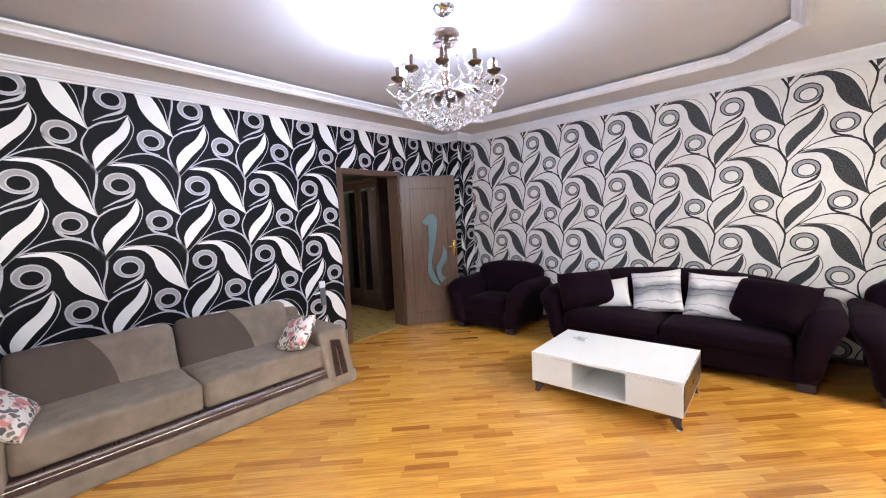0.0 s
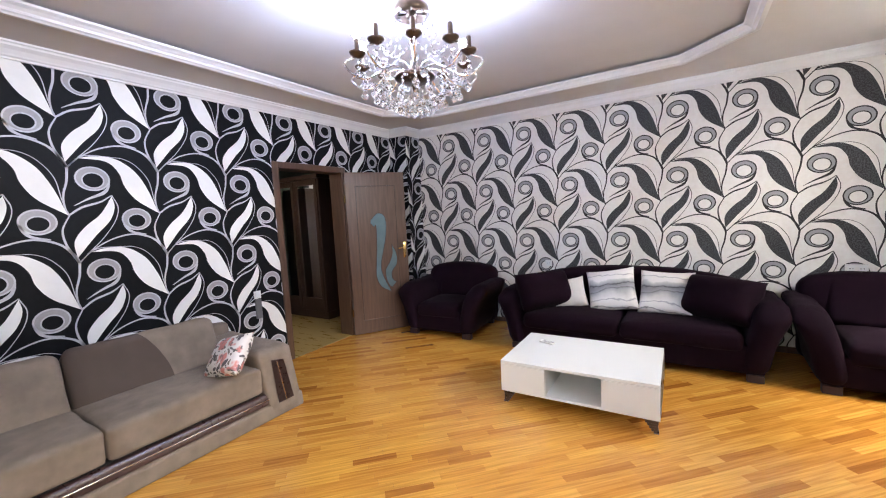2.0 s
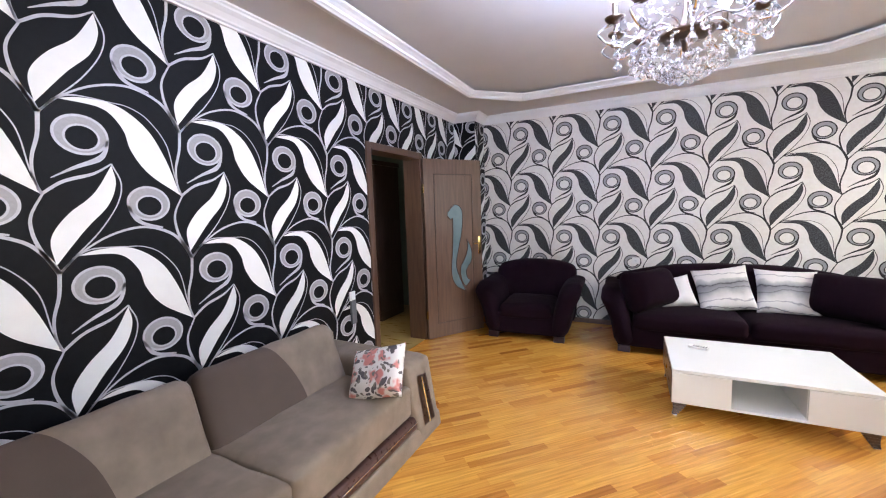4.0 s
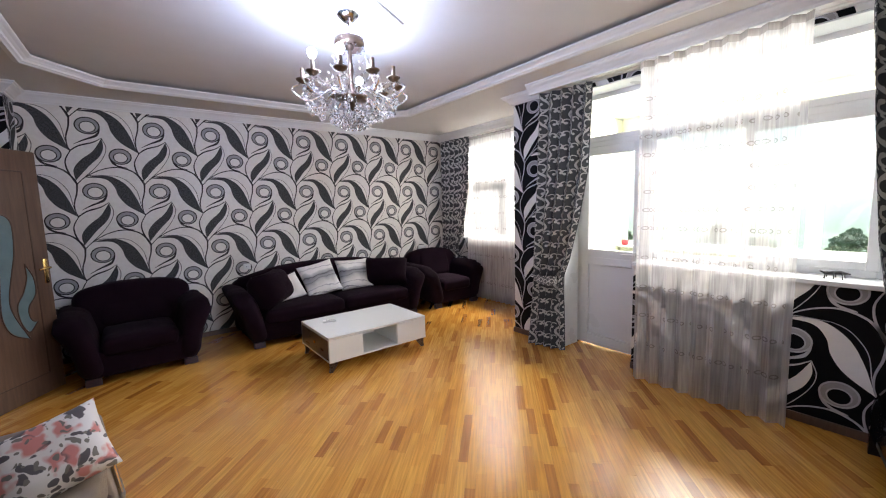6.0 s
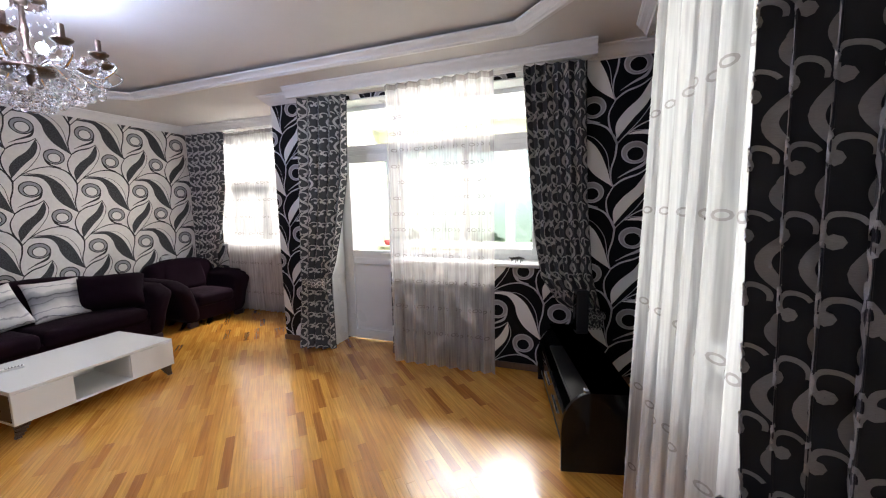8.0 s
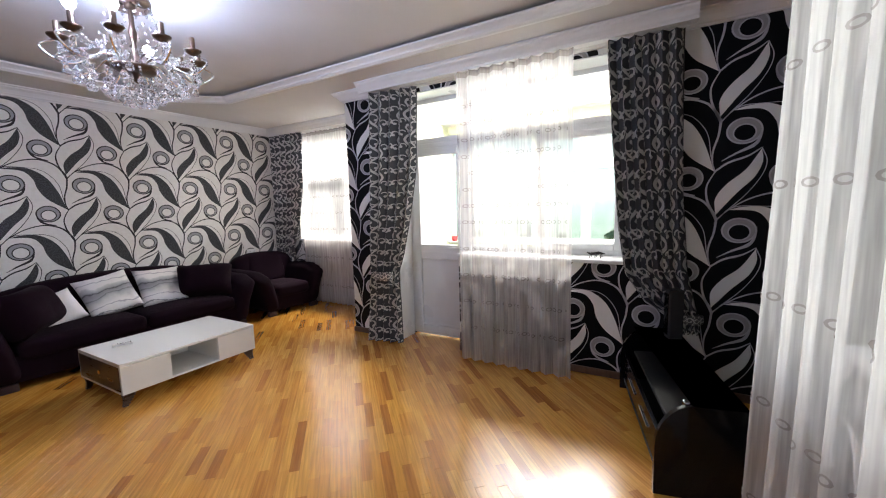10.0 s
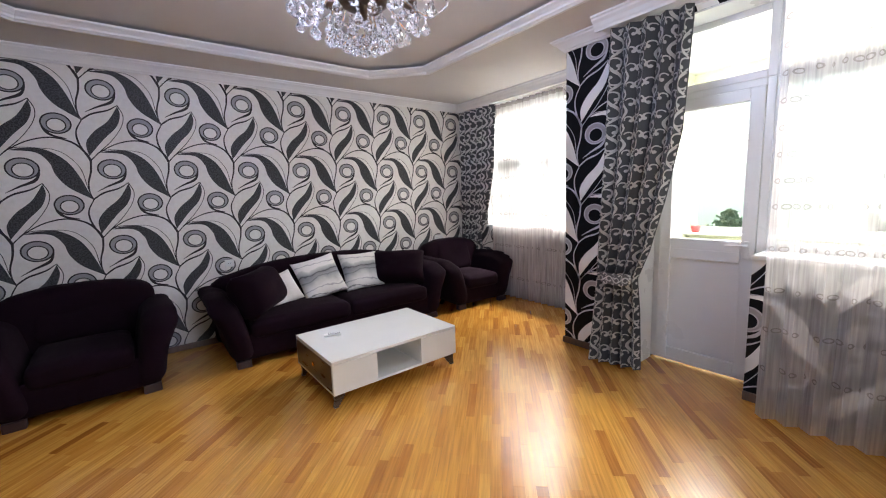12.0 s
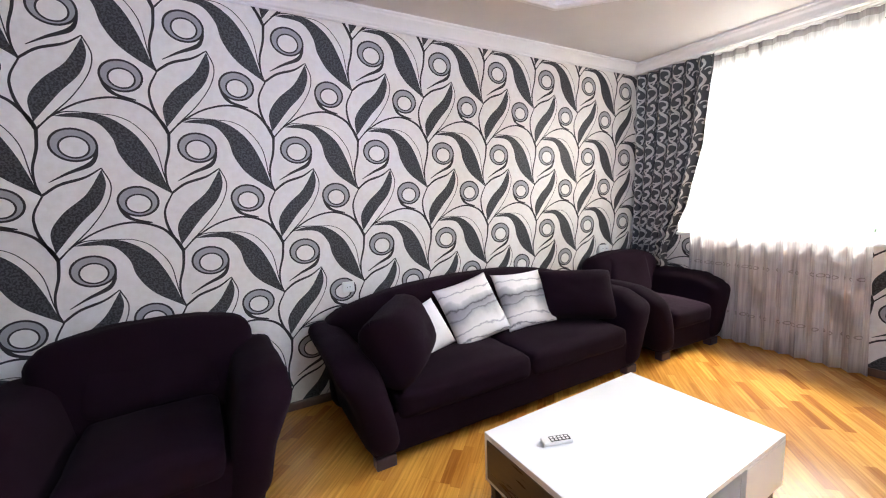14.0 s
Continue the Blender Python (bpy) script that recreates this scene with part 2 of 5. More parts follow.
def wavy_pillow():
    m = material("pillow_grey_waves", (0.72, 0.69, 0.68), 0.6, bump=0.3, bump_scale=250)
    nt = m.node_tree
    b = nt.nodes["Principled BSDF"]
    tc, sep, ns, ad, rp = (nt.nodes.new("ShaderNode" + k) for k in ("TexCoord", "SeparateXYZ", "TexNoise", "Math", "ValToRGB"))
    nt.links.new(tc.outputs["Object"], sep.inputs[0])
    nt.links.new(tc.outputs["Object"], ns.inputs["Vector"])
    ns.inputs["Scale"].default_value, ns.inputs["Detail"].default_value = 6.0, 6.0
    mu = nt.nodes.new("ShaderNodeMath")
    mu.operation = "MULTIPLY_ADD"
    mu.inputs[1].default_value = 0.16
    nt.links.new(ns.outputs["Fac"], mu.inputs[0])
    nt.links.new(sep.outputs["Z"], mu.inputs[2])
    ad.operation = "MULTIPLY_ADD"
    ad.inputs[1].default_value, ad.inputs[2].default_value = 1.7, 0.0
    nt.links.new(mu.outputs[0], ad.inputs[0])
    nt.links.new(ad.outputs[0], rp.inputs[0])
    cr = rp.color_ramp
    white, grey, dark = (0.72, 0.69, 0.68, 1), (0.30, 0.30, 0.32, 1), (0.13, 0.13, 0.145, 1)
    cr.elements[0].position, cr.elements[0].color = 0.0, white
    cr.elements[1].position, cr.elements[1].color = 1.0, white
    for p, c in ((0.18, white), (0.195, dark), (0.21, white), (0.30, white), (0.315, grey), (0.33, white), (0.42, (0.55, 0.53, 0.52, 1)), (0.50, grey), (0.515, dark), (0.53, grey), (0.60, (0.22, 0.22, 0.24, 1)), (0.615, (0.05, 0.05, 0.06, 1)), (0.64, grey), (0.70, (0.5, 0.49, 0.49, 1)), (0.73, white), (0.80, white), (0.815, grey), (0.83, white)):
        e = cr.elements.new(p)
        e.color = c
    nt.links.new(rp.outputs[0], b.inputs["Base Color"])
    return m


def floral_pillow():
    m = material("pillow_floral", (0.74, 0.70, 0.66), 0.6, bump=0.25, bump_scale=250)
    nt = m.node_tree
    b = nt.nodes["Principled BSDF"]
    tc = nt.nodes.new("ShaderNodeTexCoord")
    prev = None
    for sc, col, lo, hi, seed in ((15, (0.11, 0.095, 0.10), 0.34, 0.38, 0), (9, (0.62, 0.23, 0.20), 0.26, 0.40, 5), (24, (0.20, 0.18, 0.15), 0.28, 0.33, 9)):
        mp, v, rp, mx = (nt.nodes.new("ShaderNode" + k) for k in ("Mapping", "TexVoronoi", "ValToRGB", "Mix"))
        mp.inputs["Location"].default_value = (seed, seed * 0.7, 0.3)
        nz, va = nt.nodes.new("ShaderNodeTexNoise"), nt.nodes.new("ShaderNodeVectorMath")
        nz.inputs["Scale"].default_value = 11.0
        va.operation = "MULTIPLY_ADD"
        va.inputs[1].default_value = (0.16, 0.16, 0.16)
        nt.links.new(tc.outputs["Object"], nz.inputs["Vector"])
        nt.links.new(nz.outputs["Color"], va.inputs[0])
        nt.links.new(tc.outputs["Object"], va.inputs[2])
        nt.links.new(va.outputs[0], mp.inputs[0])
        nt.links.new(mp.outputs[0], v.inputs["Vector"])
        v.inputs["Scale"].default_value = sc
        rp.color_ramp.elements[0].position, rp.color_ramp.elements[0].color = lo, (1, 1, 1, 1)
        rp.color_ramp.elements[1].position, rp.color_ramp.elements[1].color = hi, (0, 0, 0, 1)
        nt.links.new(v.outputs["Distance"], rp.inputs[0])
        mx.data_type = "RGBA"
        mx.inputs["A"].default_value, mx.inputs["B"].default_value = (0.74, 0.70, 0.66, 1), (*col, 1)
        nt.links.new(rp.outputs[0], mx.inputs["Factor"])
        if prev:
            nt.links.new(prev, mx.inputs["A"])
        prev = mx.outputs["Result"]
    nt.links.new(prev, b.inputs["Base Color"])
    return m


M_WAVES, M_FLORAL = wavy_pillow(), floral_pillow()

# ---- building blocks ----


def mesh_of(bm, name, mats, smooth=False):
    me = bpy.data.meshes.new(name)
    bm.normal_update()
    bm.to_mesh(me)
    bm.free()
    for m in mats if isinstance(mats, (list, tuple)) else [mats]:
        me.materials.append(m)
    if smooth:
        me.polygons.foreach_set("use_smooth", [True] * len(me.polygons))
    return me


def thing(name, label, category, m=None, group=""):
    ob = new(name)
    ob.matrix_world = m or Matrix()
    ob.empty_display_size = 0.1
    return tagged(ob, label, category, group)


def part(name, bm, mats, parent=None, smooth=False, label="", m=None):
    ob = new(name, mesh_of(bm, name, mats, smooth))
    if m:
        ob.matrix_basis = m
    if parent:
        ob.parent = parent
    if label:
        ob["label"] = label
    return ob


def structure(name, bm, mats, label="", smooth=False):
    ob = new(name, mesh_of(bm, name, mats, smooth))
    return tagged(ob, label, "", "", "structure")


def add_box(bm, x0, x1, y0, y1, z0, z1, bevel=0.0, seg=2, mi=0, m=None):
    vs = [bm.verts.new((x, y, z)) for x in (x0, x1) for y in (y0, y1) for z in (z0, z1)]
    fs = [bm.faces.new([vs[i] for i in q]) for q in ((0, 1, 3, 2), (4, 6, 7, 5), (0, 4, 5, 1), (2, 3, 7, 6), (0, 2, 6, 4), (1, 5, 7, 3))]
    for f in fs:
        f.material_index = mi
    geom = vs
    if bevel:
        es = list({e for f in fs for e in f.edges})
        r = bmesh.ops.bevel(bm, geom=es, offset=bevel, segments=seg, affect="EDGES", profile=0.5)
        for f in r["faces"]:
            f.material_index = mi
        geom = list({v for f in r["faces"] for v in f.verts} | {v for v in vs if v.is_valid})
    if m:
        bmesh.ops.transform(bm, matrix=m, verts=geom)
    return geom


def boxes(*specs, bevel=0.0, seg=2):
    bm = bmesh.new()
    for s in specs:
        add_box(bm, *s[:6], bevel=bevel, seg=seg, mi=s[6] if len(s) > 6 else 0)
    return bm


def soft_box(sx, sy, sz, r, puff=0.0, n=14, seed=0, rough=0.004, warp=None):
    """An upholstered block, base at z 0, centred in x and y, with rounded edges, a swollen top and uneven cloth."""
    bm = bmesh.new()
    bmesh.ops.create_cube(bm, size=2.0)
    bmesh.ops.subdivide_edges(bm, edges=bm.edges[:], cuts=n, use_grid_fill=True)
    h = Vector((sx / 2, sy / 2, sz / 2))
    for v in bm.verts:
        q = Vector([math.copysign(abs(c) ** 0.8, c) for c in v.co])
        p = Vector((q.x * h.x, q.y * h.y, q.z * h.z))
        rr = min(r, *h)
        c = Vector([max(-h[i] + rr, min(h[i] - rr, p[i])) for i in range(3)])
        d = p - c
        if d.length > 1e-6:
            far = max(abs(d[i]) for i in range(3))
            p = c + d.normalized() * far
        if puff:
            k = (1 - q.x ** 2) * (1 - q.y ** 2)
            p.z += puff * k * (1 if q.z > 0 else 0) * max(0, q.z)
        w = noise.noise(p * 5 + Vector((seed, seed, 0)))
        p += p.normalized() * (w * rough * 2) + Vector((0, 0, noise.noise(p * 13 + Vector((seed, 0, 3))) * rough))
        p.z += h.z
        v.co = warp(p) if warp else p
    return bm


def pillow(w, h, t, seed=0, n=20):
    """A stuffed square cushion standing in the xz plane, with pulled corners and a seam."""
    bm = bmesh.new()
    grid = {}
    for side in (1, -1):
        for i in range(n + 1):
            for j in range(n + 1):
                u, v = 2 * i / n - 1, 2 * j / n - 1
                if side < 0 and (i in (0, n) or j in (0, n)):
                    grid[side, i, j] = grid[1, i, j]
                    continue
                pinch = 1 - 0.055 * (1 - u * u) * abs(v) ** 3 * 1.2 - 0.0
                pz = 1 - 0.055 * (1 - v * v) * abs(u) ** 3 * 1.2
                th = t * ((1 - u ** 4) * (1 - v ** 4)) ** 0.55
                cr = 0.007 * noise.noise(Vector((u * 3 + seed, v * 3, side))) + 0.004 * noise.noise(Vector((u * 9 + seed, v * 7, side * 3)))
                grid[side, i, j] = bm.verts.new((u * w / 2 * pz, side * -(th / 2 + cr * (1 - u ** 4) * (1 - v ** 4)), v * h / 2 * pinch + h / 2))
    for side in (1, -1):
        for i in range(n):
            for j in range(n):
                q = [grid[side, i, j], grid[side, i + 1, j], grid[side, i + 1, j + 1], grid[side, i, j + 1]]
                bm.faces.new(q if side > 0 else q[::-1])
    return bm


def tube(bm, pts, r, seg=8, mi=0, caps=True):
    """A round bar along points; r is one radius or one a point."""
    pts = [Vector(p) for p in pts]
    rs = r if isinstance(r, (list, tuple)) else [r] * len(pts)
    rings = []
    for i, p in enumerate(pts):
        d = (pts[min(i + 1, len(pts) - 1)] - pts[max(i - 1, 0)]).normalized()
        a = d.orthogonal().normalized() if not rings else (last - d * last.dot(d)).normalized()
        last = a
        b = d.cross(a)
        rings.append([bm.verts.new(p + (a * math.cos(k * 2 * math.pi / seg) + b * math.sin(k * 2 * math.pi / seg)) * rs[i]) for k in range(seg)])
    for i in range(len(rings) - 1):
        for k in range(seg):
            f = bm.faces.new((rings[i][k], rings[i][(k + 1) % seg], rings[i + 1][(k + 1) % seg], rings[i + 1][k]))
            f.material_index = mi
    if caps:
        bm.faces.new(rings[0][::-1]).material_index = mi
        bm.faces.new(rings[-1]).material_index = mi


def lathe(bm, prof, centre=(0, 0, 0), seg=20, mi=0):
    """Turned shape: prof is (radius, z) from bottom to top."""
    c = Vector(centre)
    rings = [[bm.verts.new(c + Vector((max(r, 1e-4) * math.cos(k * 2 * math.pi / seg), max(r, 1e-4) * math.sin(k * 2 * math.pi / seg), z))) for k in range(seg)] for r, z in prof]
    for a, b in zip(rings, rings[1:]):
        for k in range(seg):
            f = bm.faces.new((a[k], a[(k + 1) % seg], b[(k + 1) % seg], b[k]))
            f.material_index = mi
            f.smooth = True


def sweep(bm, prof, path, closed=False, mi=0):
    """Moulding: prof is (inward, down) pairs; path is plan points with the room on its left; z is the top."""
    pts = [Vector((p[0], p[1])) for p in path]
    z = path[0][2]
    n = len(pts)
    rings = []
    for i in range(n):
        dirs = []
        if closed or i > 0:
            dirs.append((pts[i] - pts[i - 1]).normalized())
        if closed or i < n - 1:
            dirs.append((pts[(i + 1) % n] - pts[i]).normalized())
        norms = [Vector((-d.y, d.x)) for d in dirs]
        m = sum(norms, Vector((0, 0))).normalized()
        k = 1 / max(0.3, m.dot(norms[0]))
        rings.append([bm.verts.new((pts[i].x + m.x * a * k, pts[i].y + m.y * a * k, z - b)) for a, b in prof])
    for i in range(n if closed else n - 1):
        a, b = rings[i], rings[(i + 1) % n]
        for j in range(len(prof) - 1):
            bm.faces.new((a[j], a[j + 1], b[j + 1], b[j])).material_index = mi
    if not closed:
        bm.faces.new(rings[0][::-1])
        bm.faces.new(rings[-1])


def spline(pts, n=8):
    """Catmull-Rom through 2D points."""
    p = [Vector(q) for q in pts]
    p = [p[0] * 2 - p[1]] + p + [p[-1] * 2 - p[-2]]
    out = []
    for i in range(1, len(p) - 2):
        for k in range(n):
            t = k / n
            out.append(0.5 * (2 * p[i] + (p[i + 1] - p[i - 1]) * t + (2 * p[i - 1] - 5 * p[i] + 4 * p[i + 1] - p[i + 2]) * t * t + (3 * p[i] - p[i - 1] - 3 * p[i + 1] + p[i + 2]) * t ** 3))
    return out + [p[-2]]


def ribbon(pts, w0, w1, w2=None, n=8, cross=1):
    """Quads, as lists of 2D points, of a stroke whose width goes from w0 through w1 to w2."""
    line = spline(pts, n)
    w2 = w1 if w2 is None else w2
    rows = []
    for i, p in enumerate(line):
        t = i / (len(line) - 1)
        w = w0 + (w1 - w0) * t * 2 if t < 0.5 else w1 + (w2 - w1) * (t * 2 - 1)
        d = (line[min(i + 1, len(line) - 1)] - line[max(i - 1, 0)]).normalized()
        nn = Vector((-d.y, d.x))
        rows.append([p + nn * w * (k / cross - 0.5) for k in range(cross + 1)])
    return [[a[k], b[k], b[k + 1], a[k + 1]] for a, b in zip(rows, rows[1:]) for k in range(cross)]


def between(left, right, n=8):
    """Quads that fill the shape between two strokes with the same number of points."""
    a, b = spline(left, n), spline(right, n)
    return [[a[i], a[i + 1], b[i + 1], b[i]] for i in range(len(a) - 1)]


def ring(c, r, c2, r2, n=28):
    """Quads between an outer and an inner ellipse."""
    out = []
    for i in range(n):
        q = []
        for k, (cc, rr) in ((i, (c, r)), (i + 1, (c, r)), (i + 1, (c2, r2)), (i, (c2, r2))):
            a = 2 * math.pi * k / n
            q.append(Vector((cc[0] + rr[0] * math.cos(a), cc[1] + rr[1] * math.sin(a))))
        out.append(q)
    return out


# ---- wallpaper: leaves, stems and curls, in a drop of PW by PH ----
PW, PH = 0.573, 0.697


def wallpaper_motif():
    """(layer, quads): 0 leaf, 1 grey ring, 2 line; origin at the fork of the stem."""
    lf, rg, ln = [], [], []
    lf += between([(-.006, .035), (-.012, .153), (.052, .255), (.158, .354), (.24, .49)], [(-.006, .035), (.111, .188), (.209, .299), (.249, .403), (.24, .49)])
    lf += between([(.07, .071), (.158, .092), (.287, .084), (.407, -.004), (.484, -.148), (.545, -.345)], [(.07, .071), (.229, .058), (.303, -.024), (.331, -.13), (.402, -.239), (.545, -.345)])
    rg += ring((.137, -.077), (.099, .086), (.139, -.089), (.064, .057))
    rg += ring((-.188, .307), (.095, .084), (-.187, .294), (.060, .053))
    for c, r, w in (((.137, -.077), (.099, .086), .011), ((.139, -.089), (.064, .057), .009), ((-.188, .307), (.095, .084), .011), ((-.187, .294), (.060, .053), .009)):
        ln += ring(c, (r[0] + w / 2, r[1] + w / 2), c, (r[0] - w / 2, r[1] - w / 2))
    ln += ribbon([(.236, -.087), (.223, -.14), (.190, -.183), (.098, -.228), (.014, -.277)], .010, .024, .004)
    ln += ribbon([(-.282, .297), (-.267, .251), (-.226, .206), (-.135, .180)], .010, .022, .008)
    ln += ribbon([(-.018, .352), (-.062, .264), (-.069, .199), (-.052, .118), (-.001, 0)], .008, .013, .016)
    ln += ribbon([(-.572, -.003), (-.499, .075), (-.372, .154), (-.228, .187), (-.100, .148), (-.030, .069), (0, 0)], .006, .012, .020)
    ln += ribbon([(0, 0), (-.011, -.098), (-.038, -.199), (-.039, -.285), (-.021, -.348)], .016, .012, .009)
    ln += ribbon([(-.02, .352), (.056, .407), (.165, .446), (.24, .497)], .012, .015, .006)
    ln += ribbon([(.24, .497), (.271, .405), (.245, .302), (.164, .178), (.067, .073), (0, 0)], .007, .005, .008)
    ln += ribbon([(.265, .094), (.34, .086), (.42, .04), (.497, -.075), (.524, -.24), (.548, -.348)], .004, .005, .006)
    ln += ribbon([(.05, .06), (.11, .092), (.17, .098), (.265, .094)], .006, .006, .004, n=4)
    return ((0, lf), (1, rg), (2, ln))


MOTIF = wallpaper_motif()


def wallpaper(wall, u0, u1, z0, z1, place, phase, mats, holes=(), flip=1):
    """The raised print on one wall face: place(u, z, lift) gives the point in the room."""
    bm = bmesh.new()
    ca, cb = math.floor((u0 - phase[0]) / PW) - 1, math.ceil((u1 - phase[0]) / PW) + 1
    ra, rb = math.floor((z0 - phase[1]) / PH) - 1, math.ceil((z1 - phase[1]) / PH) + 1
    for c in range(ca, cb + 1):
        for r in range(ra, rb + 1):
            o = Vector((phase[0] + c * PW, phase[1] + r * PH))
            for layer, quads in MOTIF:
                for q in quads:
                    qs = [p + o for p in q]
                    if max(p.x for p in qs) < u0 or min(p.x for p in qs) > u1 or max(p.y for p in qs) < z0 or min(p.y for p in qs) > z1:
                        continue
                    vs = [bm.verts.new((p.x, p.y, 0.0006 + 0.0006 * layer)) for p in qs]
                    f = bm.faces.new(vs)
                    f.material_index = layer
                    f.normal_update()
                    if f.normal.z < 0:
                        f.normal_flip()
    bmesh.ops.remove_doubles(bm, verts=bm.verts[:], dist=1e-5)
    for co, no in (((u0, 0, 0), (-1, 0, 0)), ((u1, 0, 0), (1, 0, 0)), ((0, z0, 0), (0, -1, 0)), ((0, z1, 0), (0, 1, 0))):
        bmesh.ops.bisect_plane(bm, geom=bm.verts[:] + bm.edges[:] + bm.faces[:], plane_co=co, plane_no=no, clear_outer=True)
    for a, b, c, d in holes:
        for co, no in (((a, 0, 0), (1, 0, 0)), ((b, 0, 0), (1, 0, 0)), ((0, c, 0), (0, 1, 0)), ((0, d, 0), (0, 1, 0))):
            bmesh.ops.bisect_plane(bm, geom=bm.verts[:] + bm.edges[:] + bm.faces[:], plane_co=co, plane_no=no)
        dead = [f for f in bm.faces if a < f.calc_center_median().x < b and c < f.calc_center_median().y < d]
        bmesh.ops.delete(bm, geom=dead, context="FACES")
    for v in bm.verts:
        v.co = place(v.co.x, v.co.y, v.co.z)
    bm.normal_update()
    ob = part("wallpaper_print", bm, mats, wall, label="raised leaf and curl print")
    ob["kind"] = "stuff"
    return ob


WHITE_SET, BLACK_SET = (M_INKDARK, M_GREYRING, M_INKLINE), (M_WHITELEAF, M_GREYRING, M_LILACLINE)

# ---- plan ----
XW, YN, XE, XA, YS = -4.405, 5.221, 0.38, 1.33, -1.22     # dark wall, pale wall, balcony wall, alcove wall, south wall
YP = 2.734                                                # the pier's far edge
CX, CY = -4.10, 4.88                                     # the corner column
TOP, SOFFIT, TRAY = 2.722, 2.822, 2.902                  # wallpaper's top, lowered ceiling, tray ceiling
D0, D1, DZ = 2.944, 3.86, 2.154                         # door opening
B0, B1, BZ, BM, SILL = -0.26, 2.035, 2.68, 1.28, 1.02    # balcony opening
A0, A1, AZ = 3.20, 4.78, 2.62                            # alcove window
S0, S1 = -2.50, -0.98                                    # south window

west = structure("wall_west", boxes((XW - .2, XW, YS - .25, D0, 0, SOFFIT + .2), (XW - .2, XW, D1, YN + .2, 0, SOFFIT + .2), (XW - .2, XW, D0, D1, DZ, SOFFIT + .2)), M_BLACKPAPER, "wall papered black with white leaves")
wallpaper(west, YS, CY, 0.0, TOP, lambda u, z, l: (XW + l, u, z), (1.223, 1.340), BLACK_SET, [(D0 - .068, D1 + .068, -.1, DZ + .066)])
col = structure("wall_column", boxes((XW, CX, CY, YN, 0, SOFFIT)), M_BLACKPAPER, "boxed-in corner column papered black")
wallpaper(col, XW, CX, 0.0, TOP, lambda u, z, l: (u, CY - l, z), (-4.27, 1.340), BLACK_SET)
wallpaper(col, CY, YN, 0.0, TOP, lambda u, z, l: (CX + l, u, z), (5.0, 1.340), BLACK_SET)
north = structure("wall_north", boxes((XW - .2, XA + .25, YN, YN + .2, 0, SOFFIT + .2)), M_CREAM, "wall papered cream with charcoal leaves")
wallpaper(north, CX, XA, 0.0, TOP, lambda u, z, l: (u, YN - l, z), (-1.988, 1.922), WHITE_SET)
east = structure("wall_east", boxes((XE, XE + .36, YS - .25, B0, 0, SOFFIT + .2), (XE, XE + .36, B1, YP, 0, SOFFIT + .2), (XE, XE + .36, B0, B1, BZ, SOFFIT + .2), (XE, XE + .36, B0, BM, 0, SILL - .03)), M_BLACKPAPER, "balcony wall papered black with white leaves")
wallpaper(east, -YP, -YS, 0.0, TOP, lambda u, z, l: (XE - l, -u, z), (0.865, 2.05), BLACK_SET, [(-B1, -BM, -.1, BZ), (-BM - .001, -B0, SILL - .03, BZ)])
alc = structure("wall_alcove", boxes((XA, XA + .25, YP - .3, A0, 0, SOFFIT + .2), (XA, XA + .25, A1, YN, 0, SOFFIT + .2), (XA, XA + .25, A0, A1, AZ, SOFFIT + .2), (XA, XA + .25, A0, A1, 0, SILL), (XE + .36, XA, YP - .3, YP, 0, SOFFIT + .2)), M_CREAM, "alcove wall papered cream with charcoal leaves")
wallpaper(alc, -YN, -YP, 0.0, TOP, lambda u, z, l: (XA - l, -u, z), (-3.30, 0.58), WHITE_SET, [(-A1, -A0, SILL, AZ)])
wallpaper(alc, XE, XA, 0.0, TOP, lambda u, z, l: (XE + XA - u, YP + l, z), (0.8, 1.206), WHITE_SET)
south = structure("wall_south", boxes((XW - .2, S0, YS - .25, YS, 0, SOFFIT + .2), (S1, XE, YS - .25, YS, 0, SOFFIT + .2), (S0, S1, YS - .25, YS, 2.52, SOFFIT + .2), (S0, S1, YS - .25, YS, 0, .9)), M_BLACKPAPER, "south wall papered black")
wallpaper(south, -XE, -XW, 0.0, TOP, lambda u, z, l: (-u, YS + l, z), (0.2, 1.206), BLACK_SET, [(-S1, -S0, .9, 2.52)])

# white reveals round the openings
bm = boxes((XE + .002, XE + .25, B1 - .012, B1 + .001, 0, BZ), (XE + .002, XE + .25, B0 - .001, B0 + .012, SILL, BZ), (XE + .002, XE + .25, B0, B1, BZ - .012, BZ + .001), bevel=.003)
structure("trim_reveal", bm, M_PVC, "white plastic lining of the balcony opening")

# ceiling: lowered border with an octagonal tray, all in one mesh
TX0, TX1, TY0, TY1, CH = -3.83, -0.20, -0.615, 4.56, 0.46
OCT = [(TX0 + CH, TY0), (TX1 - CH, TY0), (TX1, TY0 + CH), (TX1, TY1 - CH), (TX1 - CH, TY1), (TX0 + CH, TY1), (TX0, TY1 - CH), (TX0, TY0 + CH)]
bm = bmesh.new()
X0, X1, Y0, Y1 = XW - .2, XA + .25, YS - .25, YN + .2
outer = [bm.verts.new((*p, SOFFIT)) for p in ((X0, Y0), (X1, Y0), (X1, Y1), (X0, Y1))]
low = [bm.verts.new((*p, SOFFIT)) for p in OCT]
TXC, TYC = (TX0 + TX1) / 2, (TY0 + TY1) / 2
back = [bm.verts.new((p[0] + math.copysign(.14, p[0] - TXC), p[1] + math.copysign(.14, p[1] - TYC), SOFFIT + .012)) for p in OCT]
high = [bm.verts.new((v.co.x, v.co.y, TRAY)) for v in back]
o, q = outer, low
